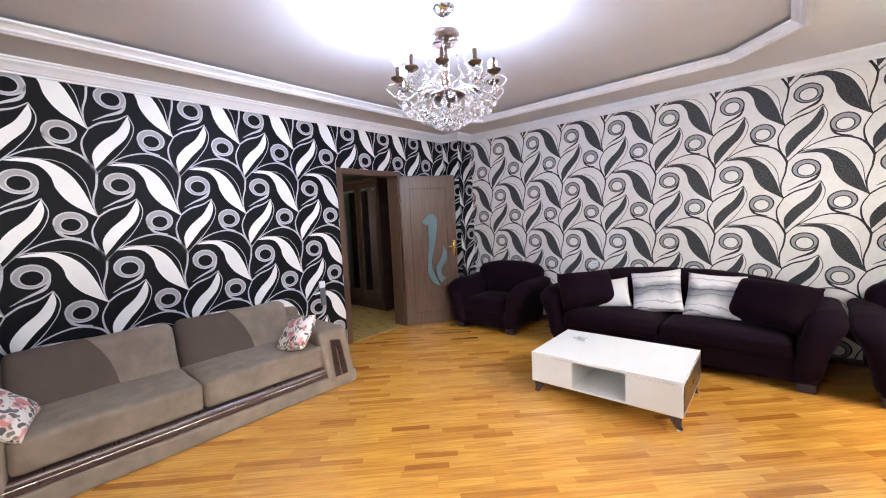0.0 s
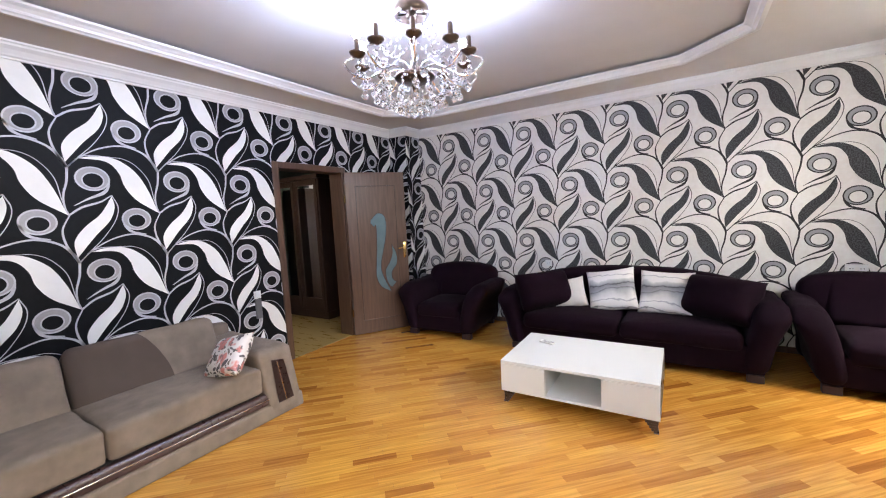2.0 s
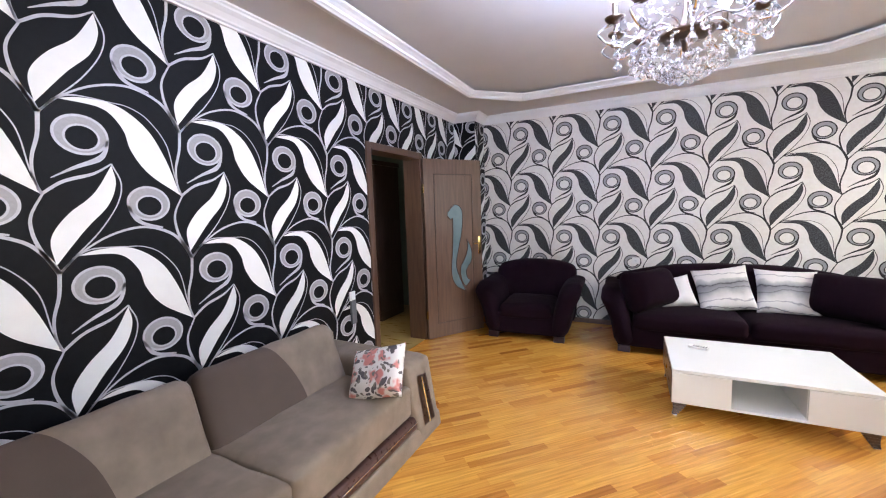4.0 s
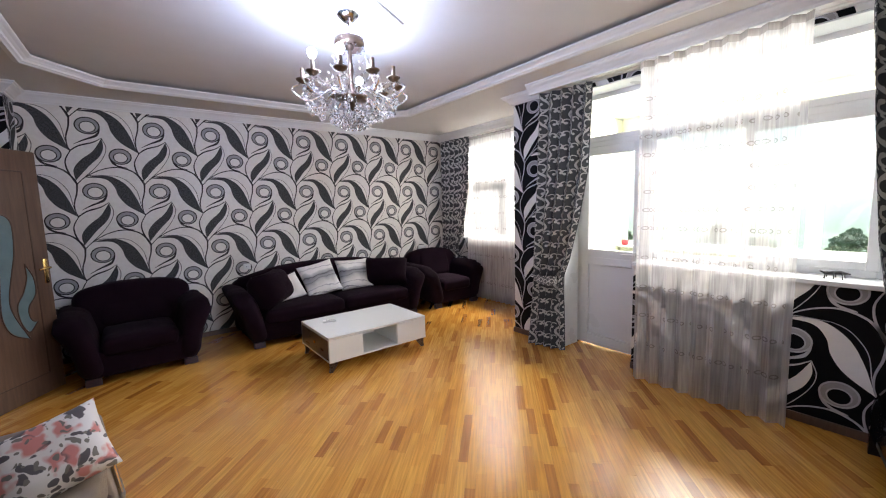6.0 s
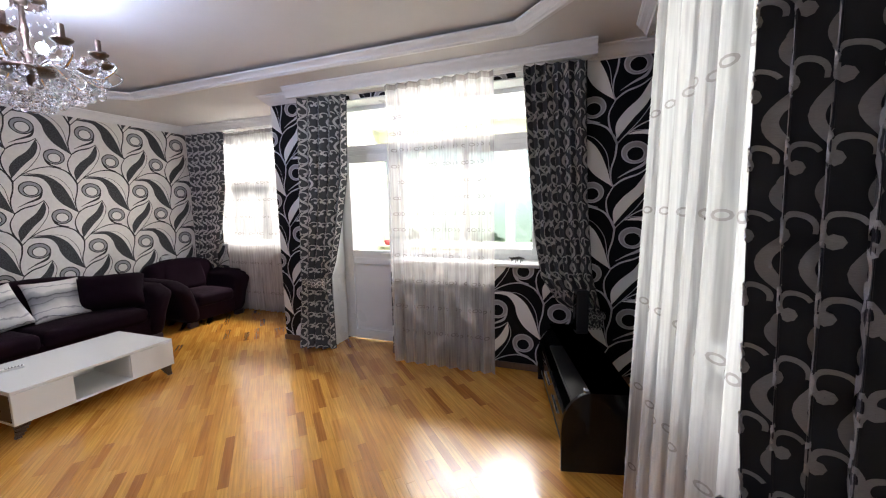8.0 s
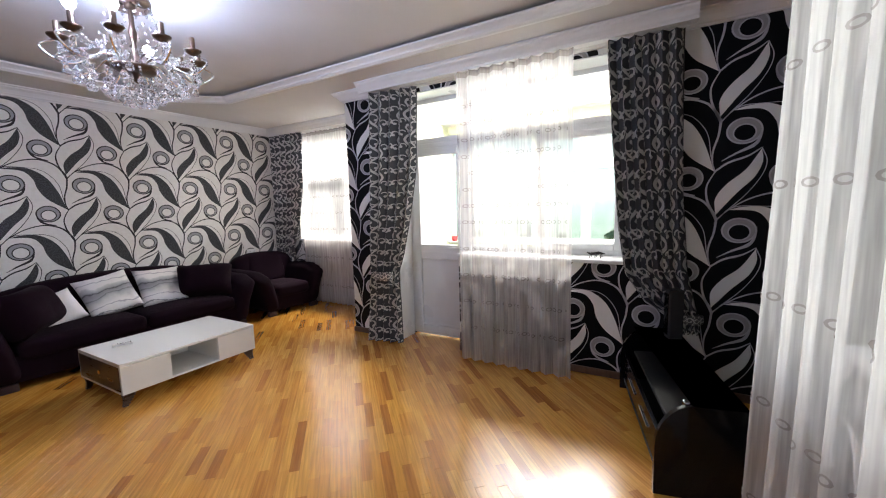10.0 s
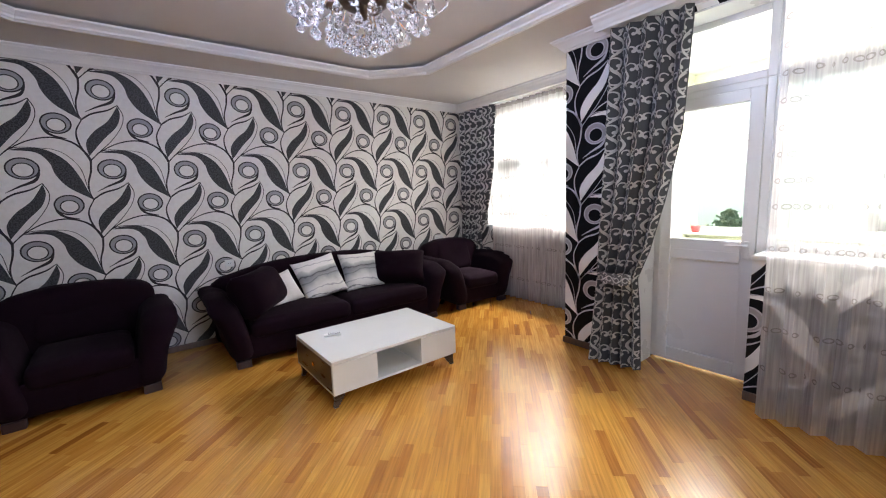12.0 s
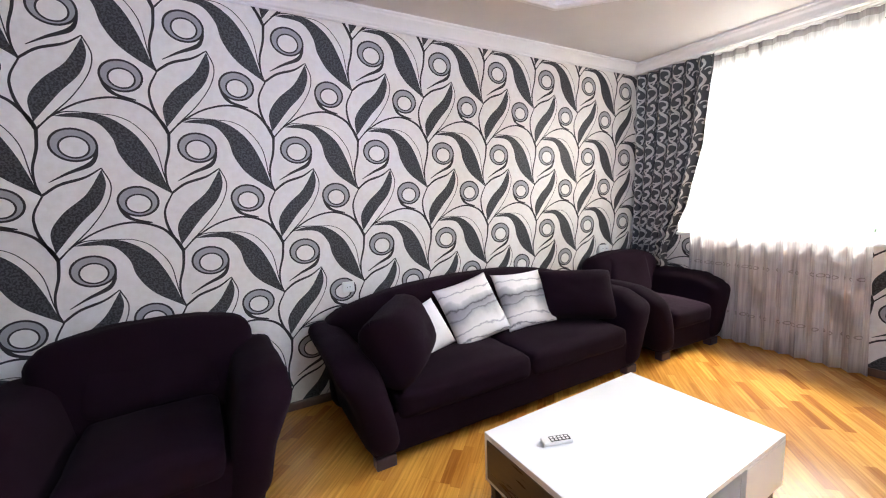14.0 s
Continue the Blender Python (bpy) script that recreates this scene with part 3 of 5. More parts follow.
for f in ((o[0], o[1], q[1], q[0]), (o[1], q[2], q[1]), (o[1], o[2], q[3], q[2]), (o[2], q[4], q[3]), (o[2], o[3], q[5], q[4]), (o[3], q[6], q[5]), (o[3], o[0], q[7], q[6]), (o[0], q[0], q[7])):
    bm.faces.new(f)
for i in range(8):
    bm.faces.new((low[i], low[(i + 1) % 8], back[(i + 1) % 8], back[i]))
    bm.faces.new((back[i], back[(i + 1) % 8], high[(i + 1) % 8], high[i]))
bm.faces.new(high)
up = [bm.verts.new((v.co.x, v.co.y, TRAY + .25)) for v in outer]
for i in range(4):
    bm.faces.new((outer[i], up[i], up[(i + 1) % 4], outer[(i + 1) % 4]))
bm.faces.new(up)
bmesh.ops.recalc_face_normals(bm, faces=bm.faces[:])
structure("ceiling", bm, M_PLASTER, "lowered plaster ceiling with an octagonal tray")

CROWN = [(0, 0), (.105, 0), (.105, .012), (.092, .018), (.088, .030), (.062, .048), (.040, .072), (.034, .082), (.020, .088), (.018, .100), (0, .100)]
bm = bmesh.new()
sweep(bm, CROWN, [(x, y, SOFFIT) for x, y in ((XE, YS), (XE, YP), (XA, YP), (XA, YN), (CX, YN), (CX, CY), (XW, CY), (XW, YS))], closed=True)
bmesh.ops.recalc_face_normals(bm, faces=bm.faces[:])
structure("trim_crown", bm, M_MOULD, "white stepped crown moulding")
bm = bmesh.new()
sweep(bm, [(a, b + .0) for a, b in [(-.05, .0), (-.05, .014), (-.016, .018), (-.006, .010), (.008, .004), (.014, -.010), (.034, -.024), (.052, -.032), (.058, -.036), (.058, -.050), (.048, -.050), (.048, -.040), (0, -.034)]], [(x, y, SOFFIT) for x, y in OCT], closed=True)
bmesh.ops.recalc_face_normals(bm, faces=bm.faces[:])
structure("trim_tray", bm, M_MOULD, "white moulding round the tray ceiling, with a shadow gap above")

# pelmets that hold the curtain rails
PEL = [(0, 0), (.275, 0), (.275, .014), (.262, .020), (.258, .034), (.236, .052), (.222, .078), (.214, .086), (.21, .105), (.185, .105), (.185, .07), (0, .07)]


def pelmet(a, b):
    bm = bmesh.new()
    sweep(bm, PEL, [(*a, SOFFIT - .004), (*b, SOFFIT - .004)])
    bmesh.ops.recalc_face_normals(bm, faces=bm.faces[:])
    structure("trim_pelmet", bm, M_MOULD, "white moulded curtain pelmet under the ceiling")


pelmet((XE, -.70), (XE, 2.33))
pelmet((XA, YP + .002), (XA, YN - .002))
pelmet((-3.3, YS), (0.0, YS))

# skirting, only where wood shows along the walls
bm = bmesh.new()
SK = [(0, -.06), (.012, -.06), (.016, -.045), (.016, 0), (0, 0)]
for run in ([(XW, D0 - .07), (XW, YS)], [(CX, CY), (XW, CY), (XW, D1 + .07)], [(XA, YN), (CX, YN), (CX, CY)], [(XE, B1), (XE, YP), (XA, YP), (XA, YN)], [(XW, YS), (XE, YS), (XE, BM)]):
    sweep(bm, SK, [(x, y, 0.004) for x, y in run])
bmesh.ops.recalc_face_normals(bm, faces=bm.faces[:])
structure("baseboard", bm, M_WALNUT, "low brown wooden skirting")

floor = structure("floor", boxes((XW - .2, XA + .25, YS - .25, YN + .2, -.2, -.002)), M_GAP, "diagonal oak strip parquet")

# ---- interior door ----
bm = bmesh.new()
FW = .068
for s in ((XW - .205, XW + .018, D0 - FW, D0 + .006, 0, DZ + FW), (XW - .205, XW + .018, D1 - .006, D1 + FW, 0, DZ + FW), (XW - .205, XW + .0175, D0 + .006, D1 - .006, DZ - .004, DZ + FW)):
    add_box(bm, *s, bevel=.006)
structure("door_1_frame", bm, M_WALNUT, "brown wooden door frame")
hinge, tip = Vector((XW + .045, D1 + .006)), Vector((-3.911, 4.529))
ang = math.atan2(tip.y - hinge.y, tip.x - hinge.x)
door = thing("interior_door", "open brown wooden door with curved frosted glass inlays", "door", pose(hinge.x, hinge.y, 0.008, 0, 0, math.degrees(ang)))
DW, DH = 0.80, 2.145
part("leaf", boxes((0, DW, -.02, .02, 0, DH), bevel=.004), M_WALNUT, door)
bm = bmesh.new()
for side in (-1, 1):
    for (a, b, c, d) in ((.13, .67, .17, .182), (.13, .67, 1.96, 1.972), (.13, .142, .182, 1.96), (.658, .67, .182, 1.96)):
        add_box(bm, a, b, side * .021 - .003, side * .021 + .003, c, d, bevel=.002, seg=1)
part("panel_bead", bm, M_WALNUT_DK, door)


def inlay(left, right, off):
    bm = bmesh.new()
    for side in (-1, 1):
        for q in between(left, right, 6):
            f = bm.faces.new([bm.verts.new((p.x, side * off, p.y)) for p in q])
    bmesh.ops.remove_doubles(bm, verts=bm.verts[:], dist=1e-5)
    bmesh.ops.solidify(bm, geom=bm.faces[:], thickness=0.003)
    return bm


SWAN_L = [(.305, 1.41), (.35, 1.365), (.375, 1.37), (.37, 1.11), (.353, .92), (.34, .70), (.40, .55), (.54, .465)]
SWAN_R = [(.31, 1.46), (.41, 1.545), (.51, 1.48), (.505, 1.24), (.458, 1.04), (.415, .845), (.435, .70), (.54, .465)]
LEAF_L = [(.575, 1.12), (.575, .99), (.53, .87), (.47, .77), (.482, .625), (.54, .53), (.62, .60)]
LEAF_R = [(.575, 1.12), (.635, .99), (.635, .845), (.565, .75), (.557, .67), (.58, .62), (.62, .60)]
for l, r in ((SWAN_L, SWAN_R), (LEAF_L, LEAF_R)):
    part("glass_inlay", inlay(l, r, .0215), M_FROST, door, label="frosted blue glass inlay", m=pose(0, 0, .06))
    bm = bmesh.new()
    for side in (-1, 1):
        tube(bm, [(p.x, side * .0225, p.y) for p in spline(l, 5)], .005, 6)
        tube(bm, [(p.x, side * .0225, p.y) for p in spline(r, 5)], .005, 6)
    part("inlay_rim", bm, M_WALNUT_DK, door, m=pose(0, 0, .06))
bm = bmesh.new()
for side in (-1, 1):
    add_box(bm, .735, .775, side * .024 - .004, side * .024 + .004, .93, 1.15, bevel=.003)
    tube(bm, [(.755, side * .026, 1.07), (.755, side * .07, 1.07), (.74, side * .078, 1.07), (.64, side * .078, 1.065)], [.009, .009, .009, .007], 10)
part("handle", bm, M_BRASS, door, True, "polished brass handle", pose(0, 0, .05))
bm = bmesh.new()
for z in (.25, 1.75):
    tube(bm, [(-.008, -.022, z), (-.008, -.022, z + .1)], .008, 8)
part("hinge", bm, M_BRASS, door)

# ---- hall beyond the door ----
HX0 = -6.6
bm = boxes((HX0, XW - .2, D0 - 1.2, D0 - 1.0, 0, 2.7), (HX0 - .2, HX0, D0 - 1.2, D1 + 1.6, 0, 2.7), (HX0, XW - .2, D1 + 1.4, D1 + 1.6, 0, 2.7))
structure("wall_hall", bm, M_HALLPAPER, "hall wall with dull green patterned paper")
structure("ceiling_hall", boxes((HX0 - .2, XW - .2, D0 - 1.2, D1 + 1.6, 2.6, 2.7)), M_PLASTER, "plain hall ceiling")
M_HALLFLOOR = material("hall_floor_boards", (0.30, 0.20, 0.065), 0.3, second=(0.38, 0.26, 0.09), scale=3, stretch=(1, 8, 1))
structure("floor_hall", boxes((HX0 - .2, XW - .2, D0 - 1.2, D1 + 1.6, -.2, -.004), (XW - .2, XW + .001, D0, D1, -.15, 0.004)), M_HALLFLOOR, "yellow-brown laminate hall floor")
ward = thing("wardrobe", "dark wooden hall wardrobe with mirrored sliding doors", "wardrobe", pose(-5.9, 4.28, 0))
part("body", boxes((-.55, .55, .0, .6, .12, 2.2), (-.57, .57, -.03, .6, 2.2, 2.26), (-.55, .55, .02, .6, 0, .12), bevel=.006), M_WALNUT_DK, ward)
for a, b in ((-.53, -.02), (.02, .53)):
    part("mirror_door", boxes((a + .06, b - .06, -.012, -.004, .34, 2.1), bevel=.002, seg=1), M_MIRROR, ward, label="tall mirror pane")
    part("door_frame", boxes((a, a + .06, -.024, 0, .16, 2.18), (b - .06, b, -.024, 0, .16, 2.18), (a + .06, b - .06, -.024, 0, 2.1, 2.18), (a + .06, b - .06, -.024, 0, .16, .34), bevel=.004), M_WALNUT_DK, ward)
ward2 = thing("tall_cupboard", "tall dark brown hall cupboard beside the mirror doors", "cupboard", pose(-6.28, 3.6, 0))
part("body", boxes((-.3, .28, -.3, .38, .08, 2.1), (-.26, .24, -.26, .36, 0, .08), bevel=.006), M_WALNUT_DK, ward2)
part("handle", boxes((.285, .31, .0, .015, .95, 1.15), bevel=.004), M_CHROME, ward2)
meter = thing("meter_cabinet", "grey metal wall cabinet with a glass front", "cabinet", pose(HX0 + .01, 3.24, 1.86))
part("body", boxes((0, .16, -.3, .3, 0, .42), bevel=.006), M_PVC, meter)
part("glass", boxes((.161, .166, -.26, .02, .04, .38), bevel=.001, seg=1), M_BLACKGLOSS, meter)
# added fill light for the hall and door jamb; no source known there
area_lamp("hall_fill", (-5.6, 3.3, 2.58), (-5.6, 3.3, 0), .25, .25, 1.8, (1.0, 0.92, 0.8))
# invented fitting to go with the fill; gives no light, stays out of view
lamp = thing("ceiling_lamp", "added small round white hall ceiling lamp, unlit and out of view", "lamp", pose(-5.2, 3.3, 2.6))
bm = bmesh.new()
lathe(bm, [(.001, -.05), (.06, -.045), (.09, -.02), (.1, 0), (.001, .0)])
part("shade", bm, M_PVC, lamp, True)

# ---- balcony door, windows and loggia ----


def pane_frame(parent, axis, fixed, a0, a1, z0, z1, w=.06, d=.06, glass=True, name="frame"):
    """A plastic sash in the plane axis = fixed, from a0 to a1 along the other axis."""
    bm = bmesh.new()
    for s in ((a0, a0 + w, z0, z1), (a1 - w, a1, z0, z1), (a0 + w, a1 - w, z0, z0 + w), (a0 + w, a1 - w, z1 - w, z1)):
        if axis == "x":
            add_box(bm, fixed - d / 2, fixed + d / 2, s[0], s[1], s[2], s[3], bevel=.006)
        else:
            add_box(bm, s[0], s[1], fixed - d / 2, fixed + d / 2, s[2], s[3], bevel=.006)
    part(name, bm, M_PVC, parent)
    if glass:
        g = (fixed - .006, fixed + .006, a0 + w - .004, a1 - w + .004) if axis == "x" else (a0 + w - .004, a1 - w + .004, fixed - .006, fixed + .006)
        p = part("pane", boxes((*g, z0 + w - .004, z1 - w + .004)), M_GLASS, parent)
        p.visible_shadow = False


WX = XE + .29
bd = tagged(new("door_2"), "white plastic balcony door with glass above a plain panel", "door", "", "structure")
pane_frame(bd, "x", WX, BM, B1, 2.20, BZ, .055)
bm = bmesh.new()
for s in ((BM, BM + .05, 0.02, 2.20), (B1 - .05, B1, 0.02, 2.20), (BM + .05, B1 - .05, 2.15, 2.20), (BM + .05, B1 - .05, 0.02, .05)):
    add_box(bm, WX - .03, WX + .03, *s, bevel=.005)
part("frame", bm, M_PVC, bd)
pane_frame(bd, "x", WX - .012, BM + .052, B1 - .052, .99, 2.148, .085, .065, name="sash")
pane_frame(bd, "x", WX - .012, BM + .052, B1 - .052, .052, .995, .085, .065, False, "lower_sash")
part("panel", boxes((WX - .02, WX + .01, BM + .13, B1 - .13, .13, .915), bevel=.006), M_PVC, bd)
bm = bmesh.new()
add_box(bm, WX - .056, WX - .046, BM + .085, BM + .115, .95, 1.08, bevel=.004)
tube(bm, [(WX - .05, BM + .10, 1.05), (WX - .09, BM + .10, 1.05), (WX - .095, BM + .11, 1.05), (WX - .095, BM + .22, 1.045)], .008, 8)
part("handle", bm, M_PVC, bd)
win = tagged(new("window_1"), "white plastic window beside the balcony door", "window", "", "structure")
pane_frame(win, "x", WX, B0, BM, SILL, 2.20, .06)
pane_frame(win, "x", WX, B0, BM, 2.20, BZ, .055)
pane_frame(win, "x", WX - .012, B0 + .05, .55, SILL + .05, 2.15, .06, .065, False, "sash")
part("sill", boxes((XE - .035, WX - .03, B0 - .02, BM, SILL - .03, SILL + .004), bevel=.008), M_PVC, win, label="white plastic window sill")

win2 = tagged(new("window_2"), "white plastic alcove window behind net curtains", "window", "", "structure")
for a, b in ((A0, 3.80), (3.80, A1)):
    pane_frame(win2, "x", XA + .12, a, b, SILL, 2.06, .06)
    pane_frame(win2, "x", XA + .12, a, b, 2.06, AZ, .05)
part("sill", boxes((XA - .04, XA + .1, A0, A1, SILL - .02, SILL + .012), bevel=.006), M_PVC, win2)
win3 = tagged(new("window_3"), "white plastic south window behind net curtains", "window", "", "structure")
for a, b in ((S0, -1.75), (-1.75, S1)):
    pane_frame(win3, "y", YS - .12, a, b, .9, 2.52, .06)
part("sill", boxes((S0, S1, YS - .1, YS + .04, .88, .912), bevel=.006), M_PVC, win3)

LX = 2.05
structure("floor_loggia", boxes((XE + .36, LX + .15, -.3, 2.45, -.2, .0)), material("loggia_tiles", (0.45, 0.40, 0.34), 0.5, second=(0.38, 0.34, 0.29), scale=4), "beige balcony floor")
structure("wall_loggia", boxes((LX, LX + .15, -.3, 2.3, 0, .98), (XE + .36, LX + .15, 2.3, 2.47, 0, 2.72), (XE + .362, LX + .15, -.42, -.305, 0, 2.72), (LX, LX + .15, -.3, 2.3, 2.45, 2.72)), M_OUTWALL, "cream rendered balcony walls")
structure("wall_outer_face", boxes((XE + .361, XE + .38, B1 + .02, 2.3, 0, 2.72), (XE + .361, XE + .38, -.3, B0 - .02, 0, 2.72), (XE + .361, XE + .38, B0, B1, BZ + .02, 2.72), (XE + .361, XE + .38, B0, BM - .02, 0, SILL - .05)), M_OUTWALL, "cream rendered house wall on the balcony")
structure("ceiling_loggia", boxes((XE + .36, LX + .15, -.3, 2.47, 2.66, 2.72)), M_PLASTER, "plain balcony ceiling")
win4 = tagged(new("window_4"), "white plastic balcony glazing", "window", "", "structure")
for a, b in ((-.3, .35), (.35, 1.0), (1.0, 1.65), (1.65, 2.3)):
    pane_frame(win4, "x", LX + .07, a, b, .98, 1.98, .06)
    pane_frame(win4, "x", LX + .07, a, b, 1.98, 2.45, .05)
part("sill", boxes((LX - .12, LX + .05, -.3, 2.3, .96, .985), bevel=.006), M_PVC, win4)
bl = thing("balcony_lamp", "round white lamp on the cream balcony wall", "lamp", pose(1.25, 2.29, 2.32, 90, 0, 0))
bm = bmesh.new()
lathe(bm, [(.11, 0), (.115, .02), (.10, .05), (.06, .075), (.001, .085)])
part("shade", bm, M_PLASTIC, bl, True)
toy = thing("small_red_pot", "small red plastic pot on the balcony ledge", "pot", pose(LX - .06, 2.2, .985))
bm = bmesh.new()
lathe(bm, [(.001, 0), (.035, 0), (.048, .07), (.043, .07), (.03, .01), (.001, .01)])
part("body", bm, material("red_plastic", (0.55, 0.05, 0.06), 0.35), toy, True)

# ---- outside ----
bm = bmesh.new()
bmesh.ops.create_grid(bm, x_segments=2, y_segments=2, size=1500)
bmesh.ops.translate(bm, verts=bm.verts[:], vec=(0, 0, -9))
structure("ground", bm, M_GROUND, "dry open ground reaching to the horizon")


def tree(seed, x, y, h):
    rnd = random.Random(seed)
    t = thing("tree", "leafy green tree outside the windows", "tree", pose(x, y, -9), "trees outside")
    bm = bmesh.new()
    tube(bm, [(0, 0, 0), (.1, .05, h * .3), (.0, .1, h * .6), (.1, 0, h * .85)], [.28, .2, .12, .04], 7)
    for k in range(5):
        a = k * 1.26 + rnd.random()
        tube(bm, [(0, 0, h * (.35 + .08 * k)), (math.cos(a) * 1.2, math.sin(a) * 1.2, h * (.5 + .08 * k))], [.09, .03], 6)
    part("trunk", bm, M_WALNUT_DK, t)
    bm = bmesh.new()
    for k in range(520):
        u, a = rnd.random(), rnd.random() * 6.283
        rr = (2.2 * math.sin(math.pi * min(1, .15 + u * .8))) * (rnd.random() ** .5) * (1 + .3 * math.sin(3 * a + seed))
        c = Vector((math.cos(a) * rr, math.sin(a) * rr, h * (.4 + .62 * u) + rnd.uniform(-.3, .3)))
        s = rnd.uniform(.2, .42)
        e = Euler((rnd.random() * 6, rnd.random() * 6, rnd.random() * 6)).to_matrix()
        bm.faces.new([bm.verts.new(c + e @ Vector(p) * s) for p in ((-1, -.5, 0), (.2, -.8, .2), (1, .1, 0), (.1, .8, -.2))])
    ob = part("crown", bm, M_GREEN, t)
    ob["kind"] = "stuff"


for i in range(12):
    tree(i, 46 + (i * 7) % 15, -30 + i * 6.0, 5.6 + (i * 13 % 5) * .3)
M_HAZE = bpy.data.materials.new("hazy_sky")
M_HAZE.use_nodes = True
nt = M_HAZE.node_tree
nt.nodes.remove(nt.nodes["Principled BSDF"])
em, tc, sp, rp = (nt.nodes.new("ShaderNode" + k) for k in ("Emission", "TexCoord", "SeparateXYZ", "ValToRGB"))
nt.links.new(tc.outputs["Generated"], sp.inputs[0])
nt.links.new(sp.outputs["Z"], rp.inputs[0])
cr = rp.color_ramp
cr.elements[0].position, cr.elements[0].color = 0.08, (0.62, 0.70, 0.60, 1)
cr.elements[1].position, cr.elements[1].color = 0.30, (0.90, 0.95, 1.0, 1)
e = cr.elements.new(0.145)
e.color = (0.80, 0.85, 0.83, 1)
e = cr.elements.new(0.16)
e.color = (0.95, 0.96, 0.97, 1)
nt.links.new(rp.outputs[0], em.inputs[0])
em.inputs[1].default_value = 0.55
nt.links.new(em.outputs[0], nt.nodes["Material Output"].inputs["Surface"])
structure("backdrop", boxes((75, 75.2, -140, 140, -9, 60)), M_HAZE, "bright hazy sky over a far green edge")

# ---- curtains ----


def scroll_cell():
    """One scroll of the curtain's weave: winding stem, ball-ended hooks and leaf forks, in a cell .20 by .30."""
    q = []
    q += ribbon([(.10 + .052 * math.sin(k / 8 * 2 * math.pi), k / 8 * .30) for k in range(9)], .018, .025, .018, n=3, cross=2)

    def hook(cx, cy, r, a0, a1, w0, w1):
        pts = [(cx + r * (1 - .35 * k / 10) * math.cos(radians(a0 + (a1 - a0) * k / 10)), cy + r * (1 - .35 * k / 10) * math.sin(radians(a0 + (a1 - a0) * k / 10))) for k in range(11)]
        out = ribbon(pts, w0, (w0 + w1) / 2, w1, n=2, cross=2)
        e = pts[-1]
        return out + ring(e, (w1 * .85, w1 * .85), e, (.0005, .0005), 8)
    q += hook(.098, .075, .050, 0, -230, .009, .020)
    q += hook(.102, .225, .050, 180, -50, .009, .020)
    q += hook(.175, .155, .034, 200, -40, .008, .018)
    q += hook(.025, .005, .034, 20, 260, .008, .018)
    q += hook(.030, .150, .030, -20, 220, .008, .018)
    q += hook(.172, .295, .030, 160, -80, .008, .018)
    for x, z, d in ((.10, .15, 1), (.10, .0, -1)):
        q += ribbon([(x, z), (x + d * .022, z + .022), (x + d * .020, z + .052)], .004, .014, .002, n=3, cross=2)
        q += ribbon([(x, z), (x - d * .016, z + .030), (x - d * .034, z + .040)], .004, .012, .002, n=3, cross=2)
    return q


SCROLL = scroll_cell()


def curtain_surface(left, right, folds, amp, out, fullness, seed=0):
    """A hanging cloth: left(z) and right(z) give plan points; out is the plan normal. Returns f(u, z, lift)."""
    o = Vector((*out, 0))

    def base(u, z):
        a, b = Vector((*left(z), z)), Vector((*right(z), z))
        w = (b - a).length
        uu = u + .012 * math.sin(9 * u + seed) + .01 * noise.noise(Vector((u * 4, z * .8, seed)))
        k = amp(z) * (1 + .35 * noise.noise(Vector((u * 5, z * .5 + 3, seed + 7))))
        ph = 2 * math.pi * folds * uu + .5 * noise.noise(Vector((u * 3, z * .9, seed)))
        s = (b - a).normalized() if w > 1e-6 else Vector((0, 1, 0))
        return a.lerp(b, uu) + o * (k * math.sin(ph)) + s * (.25 * k * math.sin(2 * ph))

    def f(u, z, lift=0.0):
        p = base(u, z)
        if lift:
            t1, t2 = base(u + .002, z) - base(u - .002, z), base(u, z + .004) - base(u, z - .004)
            n = t1.cross(t2).normalized()
            if n.dot(o) < 0:
                n = -n
            p = p + n * lift
        return p
    return f


def cloth_mesh(f, z0, z1, nu, nz):
    bm = bmesh.new()
    g = [[bm.verts.new(f(i / nu, z0 + (z1 - z0) * j / nz)) for i in range(nu + 1)] for j in range(nz + 1)]
    for j in range(nz):
        for i in range(nu):
            bm.faces.new((g[j][i], g[j][i + 1], g[j + 1][i + 1], g[j + 1][i])).smooth = True
    return bm


def scroll_mesh(f, z0, z1, width, cw=.20, ch=.30, both=False):
    bm = bmesh.new()
    cols, rows = math.ceil(width / cw), math.ceil((z1 - z0) / ch)
    for c in range(cols):
        for r in range(-1, rows):
            oz = z0 + r * ch + (c % 2) * ch / 2
            for q in SCROLL:
                pts = [(((c * .20 + (p.x if c % 2 == 0 else .20 - p.x)) / .20 * cw) / width, oz + p.y * ch / .30) for p in q]
                if any(u < .004 or u > .996 or z < z0 + .004 or z > z1 - .004 for u, z in pts):
                    continue
                for lift in ((.003, -.003) if both else (.003,)):
                    bm.faces.new([bm.verts.new(f(u, z, lift)) for u, z in pts]).smooth = True
    bmesh.ops.remove_doubles(bm, verts=bm.verts[:], dist=1e-5)
    return bm


def lerp_table(rows):
    """Piecewise smooth function of height from (z, x, y) rows, top first."""
    def g(z):
        if z >= rows[0][0]:
            return rows[0][1:]
        for a, b in zip(rows, rows[1:]):
            if z >= b[0]:
                t = (a[0] - z) / (a[0] - b[0])
                return tuple(a[k] + (b[k] - a[k]) * t for k in (1, 2))
        return rows[-1][1:]
    return g


